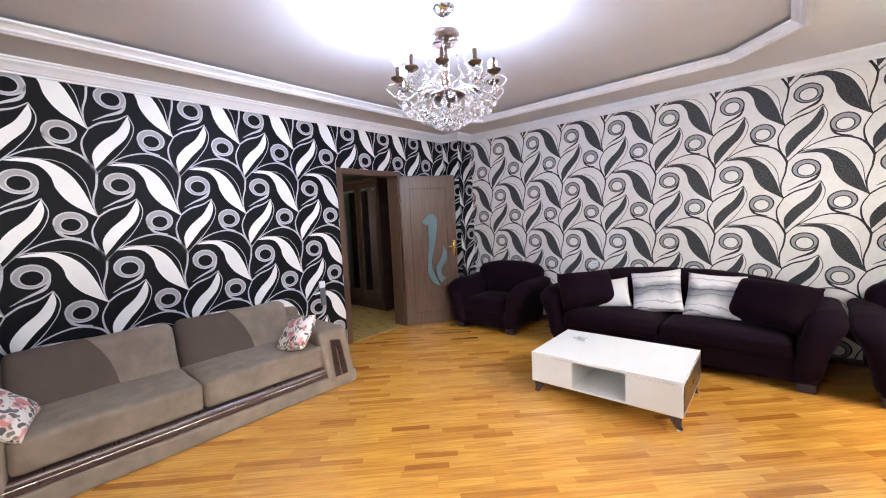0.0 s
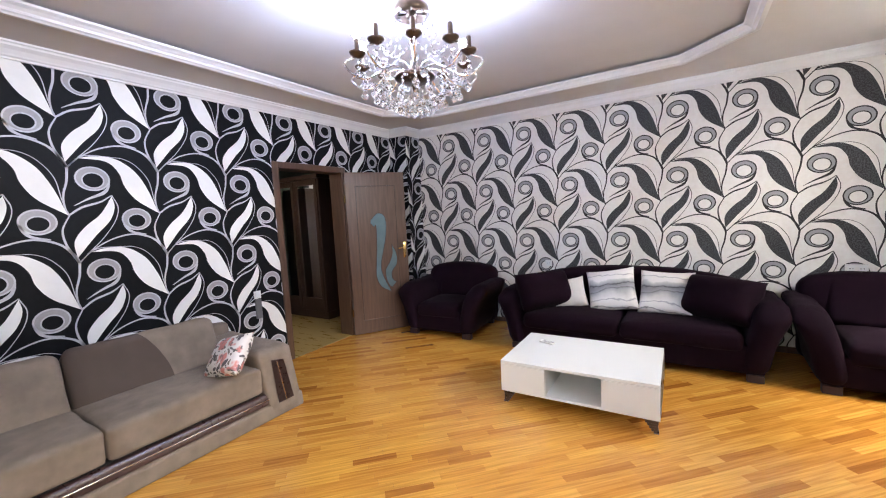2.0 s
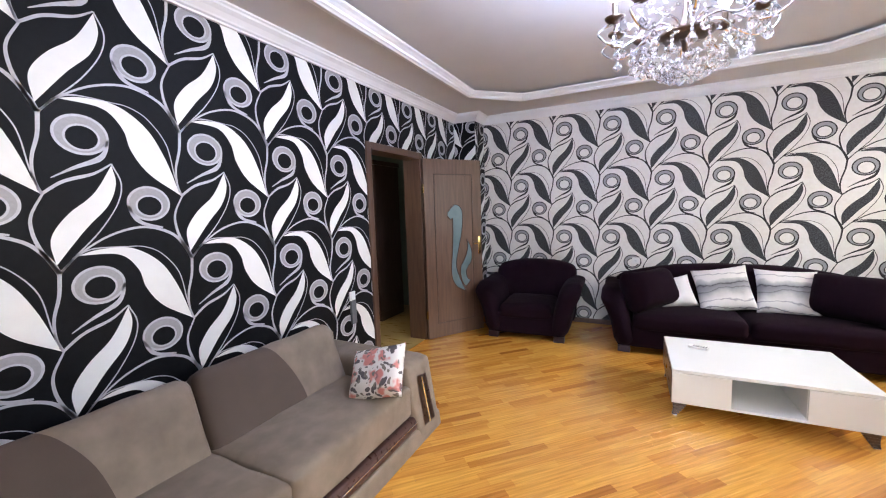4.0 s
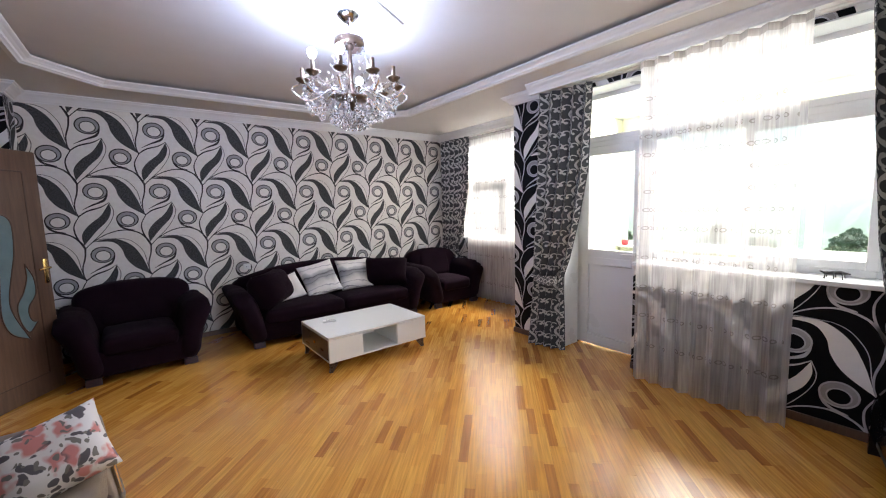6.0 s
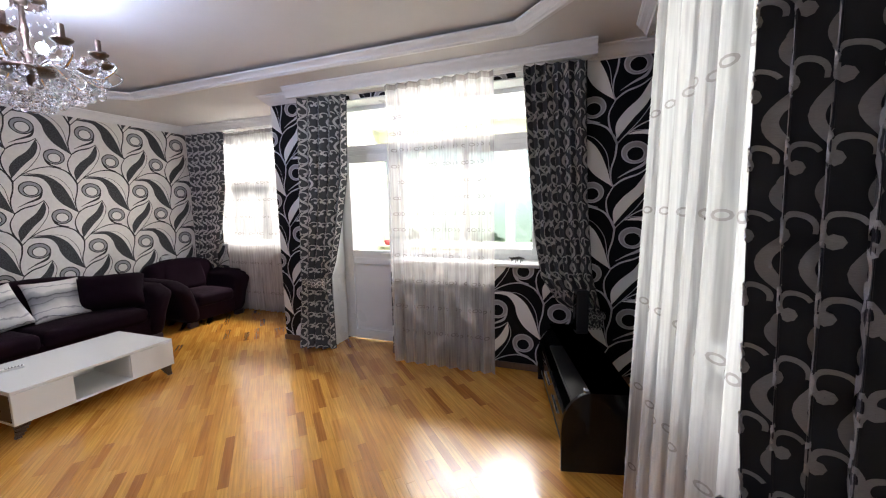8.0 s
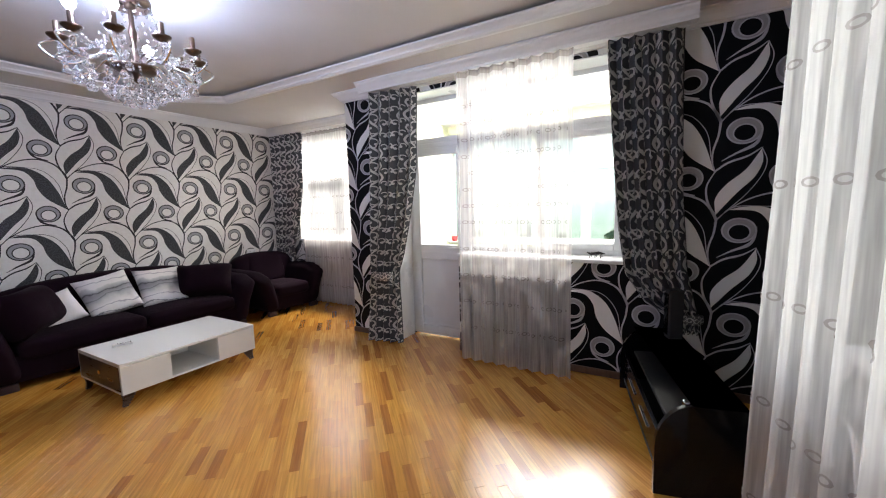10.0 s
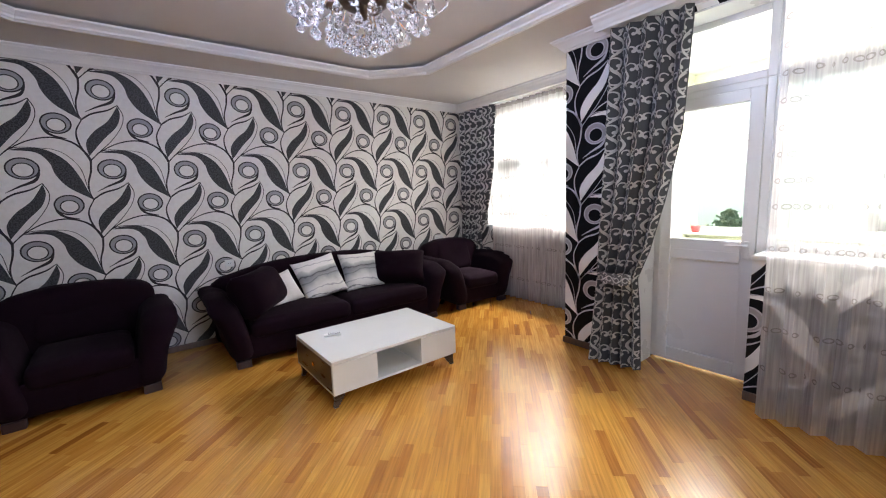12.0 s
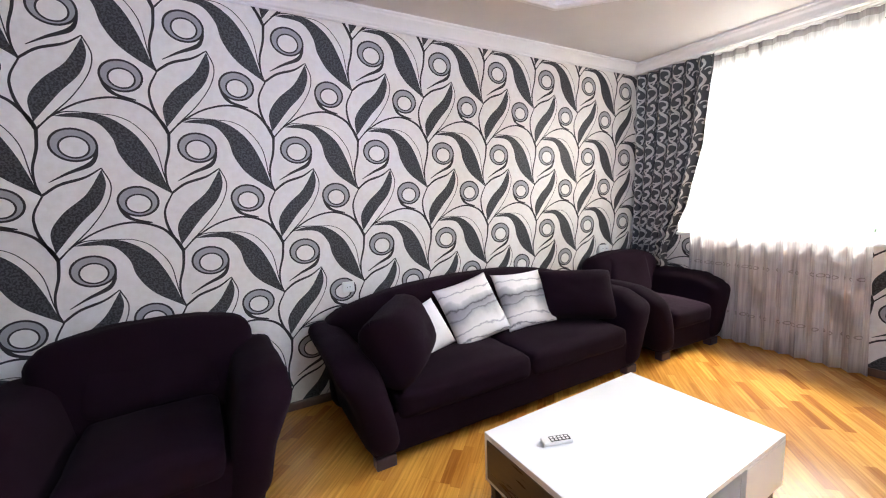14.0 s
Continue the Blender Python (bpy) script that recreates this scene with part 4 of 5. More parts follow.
def drape(label, left, right, z0, z1, folds, amp, out, fullness, seed, tie=None, nu=150, nz=90, cw=.17, ch=.30, mats=(M_CURTAIN, M_SCROLL)):
    c = thing("curtain", label, "curtain", group="patterned curtains")
    f = curtain_surface(left, right, folds, amp, out, fullness, seed)
    bm = cloth_mesh(f, z0, z1, nu, nz)
    part("cloth", bm, mats[0], c, True)
    mid = (z0 + z1) / 2 + .3
    arc = sum((f((i + 1) / 240, mid) - f(i / 240, mid)).length for i in range(240))
    p = part("scroll_weave", scroll_mesh(f, z0, z1, arc, cw, ch), mats[1], c, True, "silver-grey woven scrolls")
    p["kind"] = "stuff"
    if tie:
        part("tieback", tie, [M_BAND, M_SCROLL], c, True, "tied band of the same cloth")
    return c


def tie_band(c, rx, ry, z, h, tilt=0.0, ang=0.0):
    """A soft band round a gathered curtain, with a few scrolls on it."""
    bm = bmesh.new()
    n = 36
    ca, sa = math.cos(ang), math.sin(ang)

    def pt(k, v, lift=0):
        a = 2 * math.pi * k / n
        x, y = (rx + lift + .008 * math.sin(5 * a)) * math.cos(a), (ry + lift + .008 * math.cos(4 * a)) * math.sin(a)
        bulge = .014 * math.sin(math.pi * v)
        x, y = x * (1 + bulge * 4), y * (1 + bulge * 4)
        return (c[0] + x * ca - y * sa, c[1] + x * sa + y * ca, z + h * v + tilt * math.cos(a))
    g = [[bm.verts.new(pt(k, v / 6)) for k in range(n)] for v in range(7)]
    for v in range(6):
        for k in range(n):
            bm.faces.new((g[v][k], g[v][(k + 1) % n], g[v + 1][(k + 1) % n], g[v + 1][k]))
    for q in range(6):
        for quad in SCROLL:
            vs = [bm.verts.new(pt(q * 6 + p.y / .30 * 6, p.x / .20, .004)) for p in quad]
            bm.faces.new(vs).material_index = 1
    return bm


# balcony, far side: gathered and tied towards the pier
cl = lerp_table([(2.62, 0.220, 2.230), (1.6, 0.200, 2.260), (.95, 0.200, 2.290), (.76, 0.200, 2.290), (.55, 0.200, 2.310), (0.0, 0.170, 2.350)])
cr = lerp_table([(2.62, 0.290, 1.670), (1.9, 0.300, 1.720), (1.4, 0.310, 1.820), (1.0, 0.310, 1.920), (.76, 0.310, 2.010), (.5, 0.300, 1.980), (0.0, 0.260, 1.940)])
drape("dark grey patterned curtain tied back beside the balcony door", cl, cr, 0.015, 2.71, 4.6, lambda z: .036, (-1, 0), 1.5, 1.0,
      tie_band((.24, 2.16), .085, .15, .72, .09, ang=-.4), nu=220, cw=.15, ch=.25)
# balcony, near side
cl = lerp_table([(2.62, 0.220, -0.115), (2.0, 0.210, -0.155), (1.3, 0.210, -0.215), (.95, 0.210, -0.275), (.74, 0.220, -0.415), (.62, 0.260, -0.595), (.50, 0.270, -0.635)])
cr = lerp_table([(2.62, 0.270, -0.635), (1.6, 0.270, -0.665), (.95, 0.280, -0.715), (.74, 0.290, -0.765), (.62, 0.300, -0.775), (.50, 0.300, -0.795)])
drape("dark grey patterned curtain gathered low above the television stand", cl, cr, .5, 2.71, 6, lambda z: .035, (-1, 0), 1.5, 2.0, tie_band((.28, -.695), .05, .10, .58, .07))
# alcove
cl = lerp_table([(2.62, 1.170, 5.200), (0.0, 1.190, 5.200)])
cr = lerp_table([(2.62, 1.170, 4.420), (1.9, 1.170, 4.480), (1.3, 1.180, 4.620), (.85, 1.200, 4.820), (.5, 1.210, 4.800), (0, 1.210, 4.780)])
drape("dark grey patterned curtain drawn aside at the alcove window", cl, cr, 0.015, 2.71, 6, lambda z: .035, (-1, 0), 1.4, 3.0)
# alcove, pier side
cl = lerp_table([(2.62, 1.180, 3.210), (1.6, 1.200, 3.170), (1.0, 1.220, 3.070), (.8, 1.230, 2.990), (0.0, 1.220, 3.030)])
cr = lerp_table([(2.62, 1.200, 2.790), (0.0, 1.220, 2.790)])
drape("dark grey patterned curtain tied back beside the alcove pier", cl, cr, 0.015, 2.71, 4, lambda z: .035, (-1, 0), 1.5, 9.0)
# south window, near the camera's turning place
cl = lerp_table([(2.62, -2.56, -1.085), (0, -2.56, -1.085)])
cr = lerp_table([(2.62, -2.32, -.93), (1.6, -2.33, -.94), (1.15, -2.35, -.95), (1.0, -2.36, -.96), (0, -2.33, -.94)])
drape("dark grey patterned curtain tied with a band by the south window", cl, cr, 0.015, 2.71, 4.6, lambda z: .024, (-.54, .84), 1.3, 4.0,
      tie_band((-2.50, -1.04), .20, .06, .925, .13, tilt=-.05, ang=.57), nu=300, nz=140, cw=.13, ch=.235)
cl = lerp_table([(2.62, -2.86, -1.15), (0, -2.86, -1.15)])
cr = lerp_table([(2.62, -2.55, -1.045), (1.8, -2.55, -1.045), (1.1, -2.56, -1.05)])
drape("pale reverse of the patterned curtain, folded over its edge", cl, cr, 1.03, 2.71, 1.6, lambda z: .014, (-.25, .97), 1.1, 8.0, nu=200, nz=120, cw=.15, ch=.28, mats=(M_REVERSE, M_CURTAIN))


def net(label, left, right, z0, z1, folds, amp, out, seed, rows, nu=140, nz=40, loops=True):
    c = thing("net_curtain", label, "net curtain", group="net curtains")
    f = curtain_surface(left, right, folds, lambda z: amp, out, 1.5, seed)
    part("cloth", cloth_mesh(f, z0, z1, nu, nz), M_SHEER, c, True)
    bm = bmesh.new()
    rnd = random.Random(int(seed * 10))
    width = (Vector(left(z1)) - Vector(right(z1))).length
    for z in rows:
        u = .02
        while u < .97:
            rr = .019
            for q in ring((0, 0), (rr, rr * .9), (0, 0), (rr * .62, rr * .5), 10):
                pts = [(u + p.x / width / 1.3, z + p.y) for p in q]
                if all(0.002 < a < .998 for a, b in pts):
                    bm.faces.new([bm.verts.new(f(a, b, .003)) for a, b in pts])
            u += rnd.choice((.042, .044, .046, .085)) / width
    e = part("embroidery", bm, M_SHEER_EMB, c, True, "rows of small embroidered rings")
    e["kind"] = "stuff"
    bm = bmesh.new()
    g = [[bm.verts.new(f(i / nu, z1 - .05 + .05 * j, .004)) for i in range(nu + 1)] for j in range(2)]
    for i in range(nu):
        bm.faces.new((g[0][i], g[0][i + 1], g[1][i + 1], g[1][i]))
    part("heading_tape", bm, M_SHEER_EMB, c)
    return c


cst = lambda x, y: (lambda z: (x, y))
net("white net curtain with embroidered rings over the balcony window", cst(.17, 1.145), cst(.17, .13), .02, 2.70, 9, .028, (-1, 0), 5.0, [.35, .6, .85, 1.1, 1.35, 1.5, 1.65, 1.8, 1.95, 2.1, 2.25, 2.4])
net("white net curtain over the alcove window", cst(1.245, 4.60), lambda z: (1.245, 3.28 + .04 * z), .02, 2.70, 12, .028, (-1, 0), 6.0, [.3, .75, 1.2, 1.45, 1.7, 1.95, 2.2], nu=180)
net("white net curtain at the south window", lambda z: (-1.23, -.87 - .03 * z), lambda z: (-2.34, -1.07), .02, 2.70, 7, .03, (0, 1), 7.0, [.35, .75, 1.15, 1.55, 1.95, 2.35], nu=160)

rad = thing("radiator", "white panel radiator with valve under the south window", "radiator", pose(-1.75, YS + .06, .28))
bm = bmesh.new()
for k in range(9):
    add_box(bm, -.40 + k * .08, -.33 + k * .08, -.04, .04, .03, .55, bevel=.012)
tube(bm, [(-.42, 0, .06), (.34, 0, .06)], .016, 8)
tube(bm, [(-.42, 0, .52), (.34, 0, .52)], .016, 8)
part("body", bm, M_RAD, rad, True)
bm = bmesh.new()
tube(bm, [(-.40, .05, .52), (-.46, .06, .52), (-.47, .06, .50), (-.47, .06, -.12)], .013, 10)
lathe(bm, [(.02, .44), (.026, .45), (.026, .50), (.018, .51), (.018, .56), (.022, .565), (.022, .60), (.001, .605)], (-.47, .06, 0))
part("valve_pipe", bm, M_RAD, rad, True)

# ---- aubergine suite ----


def upholstered(name, label, category, m, base, cushions, group=""):
    """Sofa or armchair with outward rolled arms and an arched back; base is its width at the feet."""
    s = thing(name, label, category, m, group)
    d, ft, arm = .90, .06, .20
    flare = .15
    part("base", soft_box(base - .06, d - .06, .26, .03, 0, 10, 1, .003), M_PURPLE, s, True, m=pose(0, d / 2, ft))
    for side in (-1, 1):
        def warp(p, side=side):
            z = max(0.0, p.z / .62)
            fy = max(0.0, 1 - (p.y + d / 2) / .22)
            roll = max(0, (z - .45) / .55)
            x = p.x * (1 + .28 * roll) + side * flare * z ** 1.6
            return Vector((x, p.y - .03 * math.sin(math.pi * min(1, z)) * (fy > 0) * fy, p.z - .09 * fy * roll))
        part("arm", soft_box(arm, d, .60, .09, .0, 16, side * 3 + 5, .005, warp), M_PURPLE, s, True, m=pose(side * (base / 2 - arm / 2), d / 2, ft))
        part("foot", boxes((-.06, .06, -.035, .035, 0, ft + .01), bevel=.008), M_PURPLE_FT, s, m=pose(side * (base / 2 - arm / 2), .06, 0))
        part("foot", boxes((-.05, .05, -.035, .035, 0, ft + .01), bevel=.008), M_PURPLE_FT, s, m=pose(side * (base / 2 - arm / 2), d - .08, 0))

    def back_warp(p):
        t = p.x / (base / 2)
        return Vector((p.x, p.y + .10 * p.z, p.z * (1 - (.20 if cushions > 1 else .09) * abs(t) ** 2.6)))
    part("backrest", soft_box(base + .06, .24, .80, .09, 0, 18, 9, .005, back_warp), M_PURPLE, s, True, m=pose(0, d - .16, ft))
    w = (base - 2 * arm + .04) / cushions
    for k in range(cushions):
        part("seat_cushion", soft_box(w - .006, d - .24, .17, .055, .03, 14, k + 20, .005), M_PURPLE, s, True, m=pose(-(cushions - 1) / 2 * w + k * w, (d - .24) / 2 + .0, .25))
    return s


arm1 = upholstered("armchair", "dark aubergine velvet armchair with rolled arms", "armchair", pose(-3.29, 4.25, 0, 0, 0, 3), .97, 1, "aubergine armchairs")
part("back_cushion", soft_box(.64, .15, .42, .07, 0, 14, 31, .008), M_PURPLE, arm1, True, m=pose(0, .70, .39, -12, 0, 0))
arm2 = upholstered("armchair", "dark aubergine velvet armchair with rolled arms", "armchair", pose(.70, 4.23, 0, 0, 0, -3), .90, 1, "aubergine armchairs")
part("back_cushion", soft_box(.60, .17, .44, .07, 0, 14, 33, .008), M_PURPLE, arm2, True, m=pose(0, .68, .39, -14, 0, 0))
psofa = upholstered("sofa", "dark aubergine velvet two-seat sofa with rolled arms", "sofa", pose(-1.175, 4.25, 0), 2.32, 2)
for x, y, rx, rz in ((-1.93, 4.52, -24, 54), (-.40, 4.58, -30, -32)):
    c = thing("cushion", "large aubergine velvet cushion leaning on the sofa arm", "cushion", pose(x, y, .425, rx, 0, rz), "aubergine cushions")
    part("cover", pillow(.66, .44, .38, x), M_PURPLE, c, True)
for x, y, rx, ry, rz, mt, s in ((-1.72, 4.64, -32, -12, 12, M_PILLOW_W, 3), (-1.27, 4.66, -31, -9, 4, M_WAVES, 4), (-.80, 4.66, -33, 1, -2, M_WAVES, 5)):
    c = thing("cushion", "white satin cushion with grey watery bands" if mt == M_WAVES else "plain white satin cushion", "cushion", pose(x, y, .42, rx, ry, rz), "white cushions")
    part("cover", pillow(.40 if s == 3 else .50, .36 if s == 3 else .49, .15, s), mt, c, True)

# ---- taupe sofa ----
SY0, SY1 = -.325, 2.285
ts = thing("sofa", "taupe microfibre three-seat sofa with dark wooden trim", "sofa", pose(-3.385, (SY0 + SY1) / 2, 0, 0, 0, 90) @ Matrix.Diagonal((1, .89, 1.10, 1)))
L = SY1 - SY0


def sloped_box(x0, x1, y0, y1, z0, z1, lean):
    bm = boxes((x0, x1, y0, y1, z0, z1), bevel=.02, seg=3)
    for v in bm.verts:
        if v.co.y < (y0 + y1) / 2:
            v.co.y += lean * (v.co.z - z0) / (z1 - z0)
    return bm


part("plinth", sloped_box(-L / 2, L / 2, 0, 1.1, .0, .11, .015), M_TAUPE, ts)
part("trim_board", sloped_box(-L / 2 + .1, L / 2 - .1, .02, .1, .11, .19, .015), M_SOFAWOOD, ts, label="dark glossy wooden trim")
part("chrome_line", boxes((-L / 2 + .12, L / 2 - .16, .022, .034, .149, .154), bevel=.001, seg=1), M_CHROME, ts)
part("frame", boxes((-L / 2 + .12, L / 2 - .12, .12, 1.0, .10, .22)), M_BLACKMAT, ts)
for side in (-1, 1):
    def aw(p, side=side):
        return Vector((p.x - side * .05 * (p.z / .52), p.y + (.07 * (p.z / .52) if p.y < 0 else 0), p.z))
    part("arm", soft_box(.31, 1.10, .50, .04, .01, 12, side + 40, .003, aw), M_TAUPE, ts, True, m=pose(side * (L / 2 - .155), .55, .0))
    bm = bmesh.new()
    c = side * (L / 2 - .155)
    q = [bm.verts.new((c + dx - side * .05 * z / .52, .07 * z / .52 - .008, z)) for dx, z in ((-.07, .10), (.07, .10), (.055, .40), (-.05, .42))]
    f = bm.faces.new(q)
    bmesh.ops.solidify(bm, geom=[f], thickness=-.012)
    part("arm_inlay", bm, M_SOFAWOOD, ts)
    bm = bmesh.new()
    tube(bm, [(c - side * .01, .004, .10), (c - side * .045, .044, .40)], .006, 6)
    part("arm_chrome", bm, M_CHROME, ts)
part("backrest", soft_box(L - .2, .16, .60, .05, 0, 14, 50, .003), M_TAUPE, ts, True, m=pose(0, 1.06, .0))
w = (L - .66) / 2
for k in (-1, 1):
    part("seat_cushion", soft_box(w - .004, .80, .19, .032, .012, 16, 60 + k, .004), M_TAUPE, ts, True, m=pose(k * w / 2, .44, .20))
    bm = soft_box(w - .01, .19, .44, .07, 0, 18, 70 + k, .005)
    for f in bm.faces:
        x = f.calc_center_median().x
        if x < .02:
            f.material_index = 1
    for v in bm.verts:
        v.co.x += (.05 - .22 * (v.co.z / .44 - .1) ** 2) * (1 - abs(v.co.x) / (w / 2))
    part("back_cushion", bm, [M_TAUPE, M_TAUPE_DK], ts, True, m=pose(k * w / 2, .68, .30, -24, 0, 0), label="taupe back cushion with a darker half")
fc = thing("cushion", "white cushion with pink and grey flowers", "cushion", pose(-3.52, 1.68, .44, -42, -14, 8), "floral cushions")
part("cover", pillow(.38, .34, .14, 11), M_FLORAL, fc, True)
copy_thing(fc, pose(-3.58, .12, .44, -46, -8, 165))

# ---- coffee table ----
ct = thing("coffee_table", "low white lacquered coffee table with an open niche", "coffee table", pose(-1.325, 3.437, 0, 0, 0, 1.0))
hx, hy, zb, zt = .565, .385, .108, .360
part("top", boxes((-hx, hx, -hy, hy, zt - .022, zt), bevel=.002), M_WHITE_LACQ, ct)
part("body", boxes((-hx, hx, -hy, hy, zb, zb + .018), (-hx, -hx + .018, -hy, hy, zb + .018, zt - .022), (hx - .018, hx, -hy, hy, zb + .018, zt - .022),
                   (-.225, -.207, -hy + .018, hy, zb + .018, zt - .022), (.195, .213, -hy + .018, hy, zb + .018, zt - .022), (-.207, .195, .15, .168, zb + .018, zt - .022),
                   (-hx + .018, hx - .018, hy - .018, hy - .001, zb + .018, zt - .022), bevel=.001, seg=1), M_WHITE_LACQ, ct)
part("drawer", boxes((-hx + .002, -.209, -hy - .002, -hy + .017, zb + .002, zt - .025), bevel=.002), M_WHITE_LACQ, ct)
part("drawer", boxes((.197, hx - .002, -hy - .002, -hy + .017, zb + .002, zt - .025), bevel=.002), M_WHITE_LACQ, ct)
for s in (-1, 1):
    part("side_panel", boxes((s * hx - .004, s * hx + .004, -hy + .022, hy - .022, zb + .022, zt - .03), bevel=.001, seg=1), M_TABLE_DK, ct, label="dark walnut end panel")
    part("knob", boxes((s * (hx + .007) - .004, s * (hx + .007) + .004, -.03, .0, .22, .25), bevel=.002), M_BRASS, ct)
    for t in (-1, 1):
        bm = bmesh.new()
        for k in range(6):
            z = zb * (1 - k / 6)
            r = .034 * (1 - k / 6) ** 1.4 + .014
            add_box(bm, s * (hx - .055) + s * .03 * (k / 5) ** 1.5 - r, s * (hx - .055) + s * .03 * (k / 5) ** 1.5 + r, t * (hy - .04) - .016, t * (hy - .04) + .016, z - zb / 6, z, bevel=.002, seg=1)
        part("leg", bm, M_TABLE_DK, ct)
        part("leg_tip", boxes((s * (hx - .025) - .016, s * (hx - .025) + .016, t * (hy - .04) - .018, t * (hy - .04) + .018, 0, .008), bevel=.002), M_CHROME, ct)
rc = thing("remote_control", "small white air-conditioner remote with grey buttons", "remote", pose(-1.665, 3.57, zt + .001, 0, 0, -19))
part("body", boxes((-.07, .07, -.024, .024, 0, .018), bevel=.005), M_PLASTIC, rc)
part("keys", boxes((-.035, .062, -.019, .019, .0182, .0195), bevel=.0004, seg=1), M_BLACKMAT, rc)
bm = bmesh.new()
for i in range(5):
    for j in range(2):
        add_box(bm, -.03 + i * .018, -.018 + i * .018, -.014 + j * .016, -.003 + j * .016, .0196, .0206)
part("buttons", bm, M_PLASTIC, rc)

# ---- television stand in the corner ----
ang = 13.3
tv = thing("tv_stand", "black glossy television stand with a curved end panel and glass top", "tv stand", pose(-.955, -.543, 0, 0, 0, ang))
TL, TD = 1.24, .40
for x in (0, TL - .03):
    bm = bmesh.new()
    prof = [(0, 0), (0, .26)] + [(.20 - .20 * math.cos(radians(a)), .26 + .24 * math.sin(radians(a))) for a in range(10, 91, 10)] + [(TD, .5), (TD, 0)]
    f = bm.faces.new([bm.verts.new((x, -a, b)) for a, b in prof])
    r = bmesh.ops.extrude_face_region(bm, geom=[f])
    bmesh.ops.translate(bm, verts=[g for g in r["geom"] if isinstance(g, bmesh.types.BMVert)], vec=(.03, 0, 0))
    bmesh.ops.recalc_face_normals(bm, faces=bm.faces[:])
    part("end_panel", bm, M_BLACKGLOSS, tv)
part("shelf", boxes((.03, TL - .03, -TD, -.03, .06, .09), (.03, TL - .03, -TD, -.10, .30, .322), (.03, TL - .03, -TD, -TD + .02, .09, .45), bevel=.002, seg=1), M_BLACKMAT, tv)
part("drawer_front", boxes((.032, TL - .032, -.05, -.028, .1, .29), bevel=.003), M_BLACKGLOSS, tv)
bm = bmesh.new()
q = [bm.verts.new(p) for p in ((-.02, -.16, .502), (TL + .02, -.10, .502), (TL + .02, -TD, .502), (-.02, -TD, .502))]
f = bm.faces.new(q)
bmesh.ops.solidify(bm, geom=[f], thickness=-.01)
part("glass_top", bm, M_BLACKGLOSS, tv, label="black glass top")
part("handle", boxes((.30, .55, -.028, -.018, .19, .20), bevel=.002), M_CHROME, tv)
part("handle", boxes((.70, .95, -.028, -.018, .19, .20), bevel=.002), M_CHROME, tv)
part("bracket", boxes((.02, .06, -.17, -.13, .47, .5), bevel=.006), M_CHROME, tv)
sp = thing("speaker", "slim upright black loudspeaker on the television stand", "speaker", pose(.10, -.62, .512, 0, 0, 20))
part("body", boxes((-.045, .045, -.05, .05, 0, .36), bevel=.012, seg=3), M_BLACKMAT, sp)
part("grille", boxes((-.036, .036, .050, .054, .03, .33), bevel=.002), M_BLACKGLOSS, sp)

# ---- sockets, switch, small things ----


def socket(m, w=.155, n=2):
    s = thing("wall_socket", "white plastic double wall socket", "socket", m, "wall sockets")
    part("plate", boxes((-w / 2, w / 2, -.012, 0, -.04, .04), bevel=.005), M_PLASTIC, s)
    bm = bmesh.new()
    for k in range(n):
        c = (k - (n - 1) / 2) * .072
        add_box(bm, c - .024, c + .024, -.016, -.0122, -.024, .024, bevel=.003)
    part("insert", bm, M_PVC, s)
    for k in range(n):
        c = (k - (n - 1) / 2) * .072
        for d in (-.01, .01):
            bm = bmesh.new()
            tube(bm, [(c + d, -.0165, 0), (c + d, -.0175, 0)], .004, 8)
            part("hole", bm, M_BLACKMAT, s)


socket(pose(-2.137, YN - .003, .85), .09, 1)
socket(pose(.70, YN - .003, .865))
sw = thing("light_switch", "white wall switch over a dark cable cover", "switch", pose(XW + .003, 2.57, .82))
part("plate", boxes((0, .012, -.038, .038, -.04, .04), bevel=.004), M_PLASTIC, sw)
part("rocker", boxes((.0122, .018, -.025, .025, -.027, .027), bevel=.003), M_PVC, sw)
part("cover", boxes((0, .022, -.032, .032, -.25, -.045), bevel=.004), material("grey_plastic", (.12, .12, .13), .4), sw)
orn = thing("sill_ornament", "small dark metal insect ornament on the window sill", "ornament", pose(XE + .10, -.03, SILL + .005))
bm = bmesh.new()
tube(bm, [(0, -.07, .035), (0, -.02, .04), (0, .05, .03), (0, .08, .045)], [.004, .014, .011, .004], 8)
for k in range(3):
    for s in (-1, 1):
        tube(bm, [(0, -.03 + k * .035, .035), (s * .03, -.035 + k * .04, .045), (s * .045, -.04 + k * .045, 0)], .003, 5)
part("body", bm, M_BLACKMAT, orn, True)

# ---- chandelier ----
CC = (-1.935, 2.14)


def settle(bm):
    """Shape the fitting's height: flatter crown, low cups."""
    for v in bm.verts:
        z = v.co.z
        v.co.z = 2.155 + (z - 2.085) * .86 if z < 2.42 else 2.443 + (z - 2.42) * 1.42
    return bm


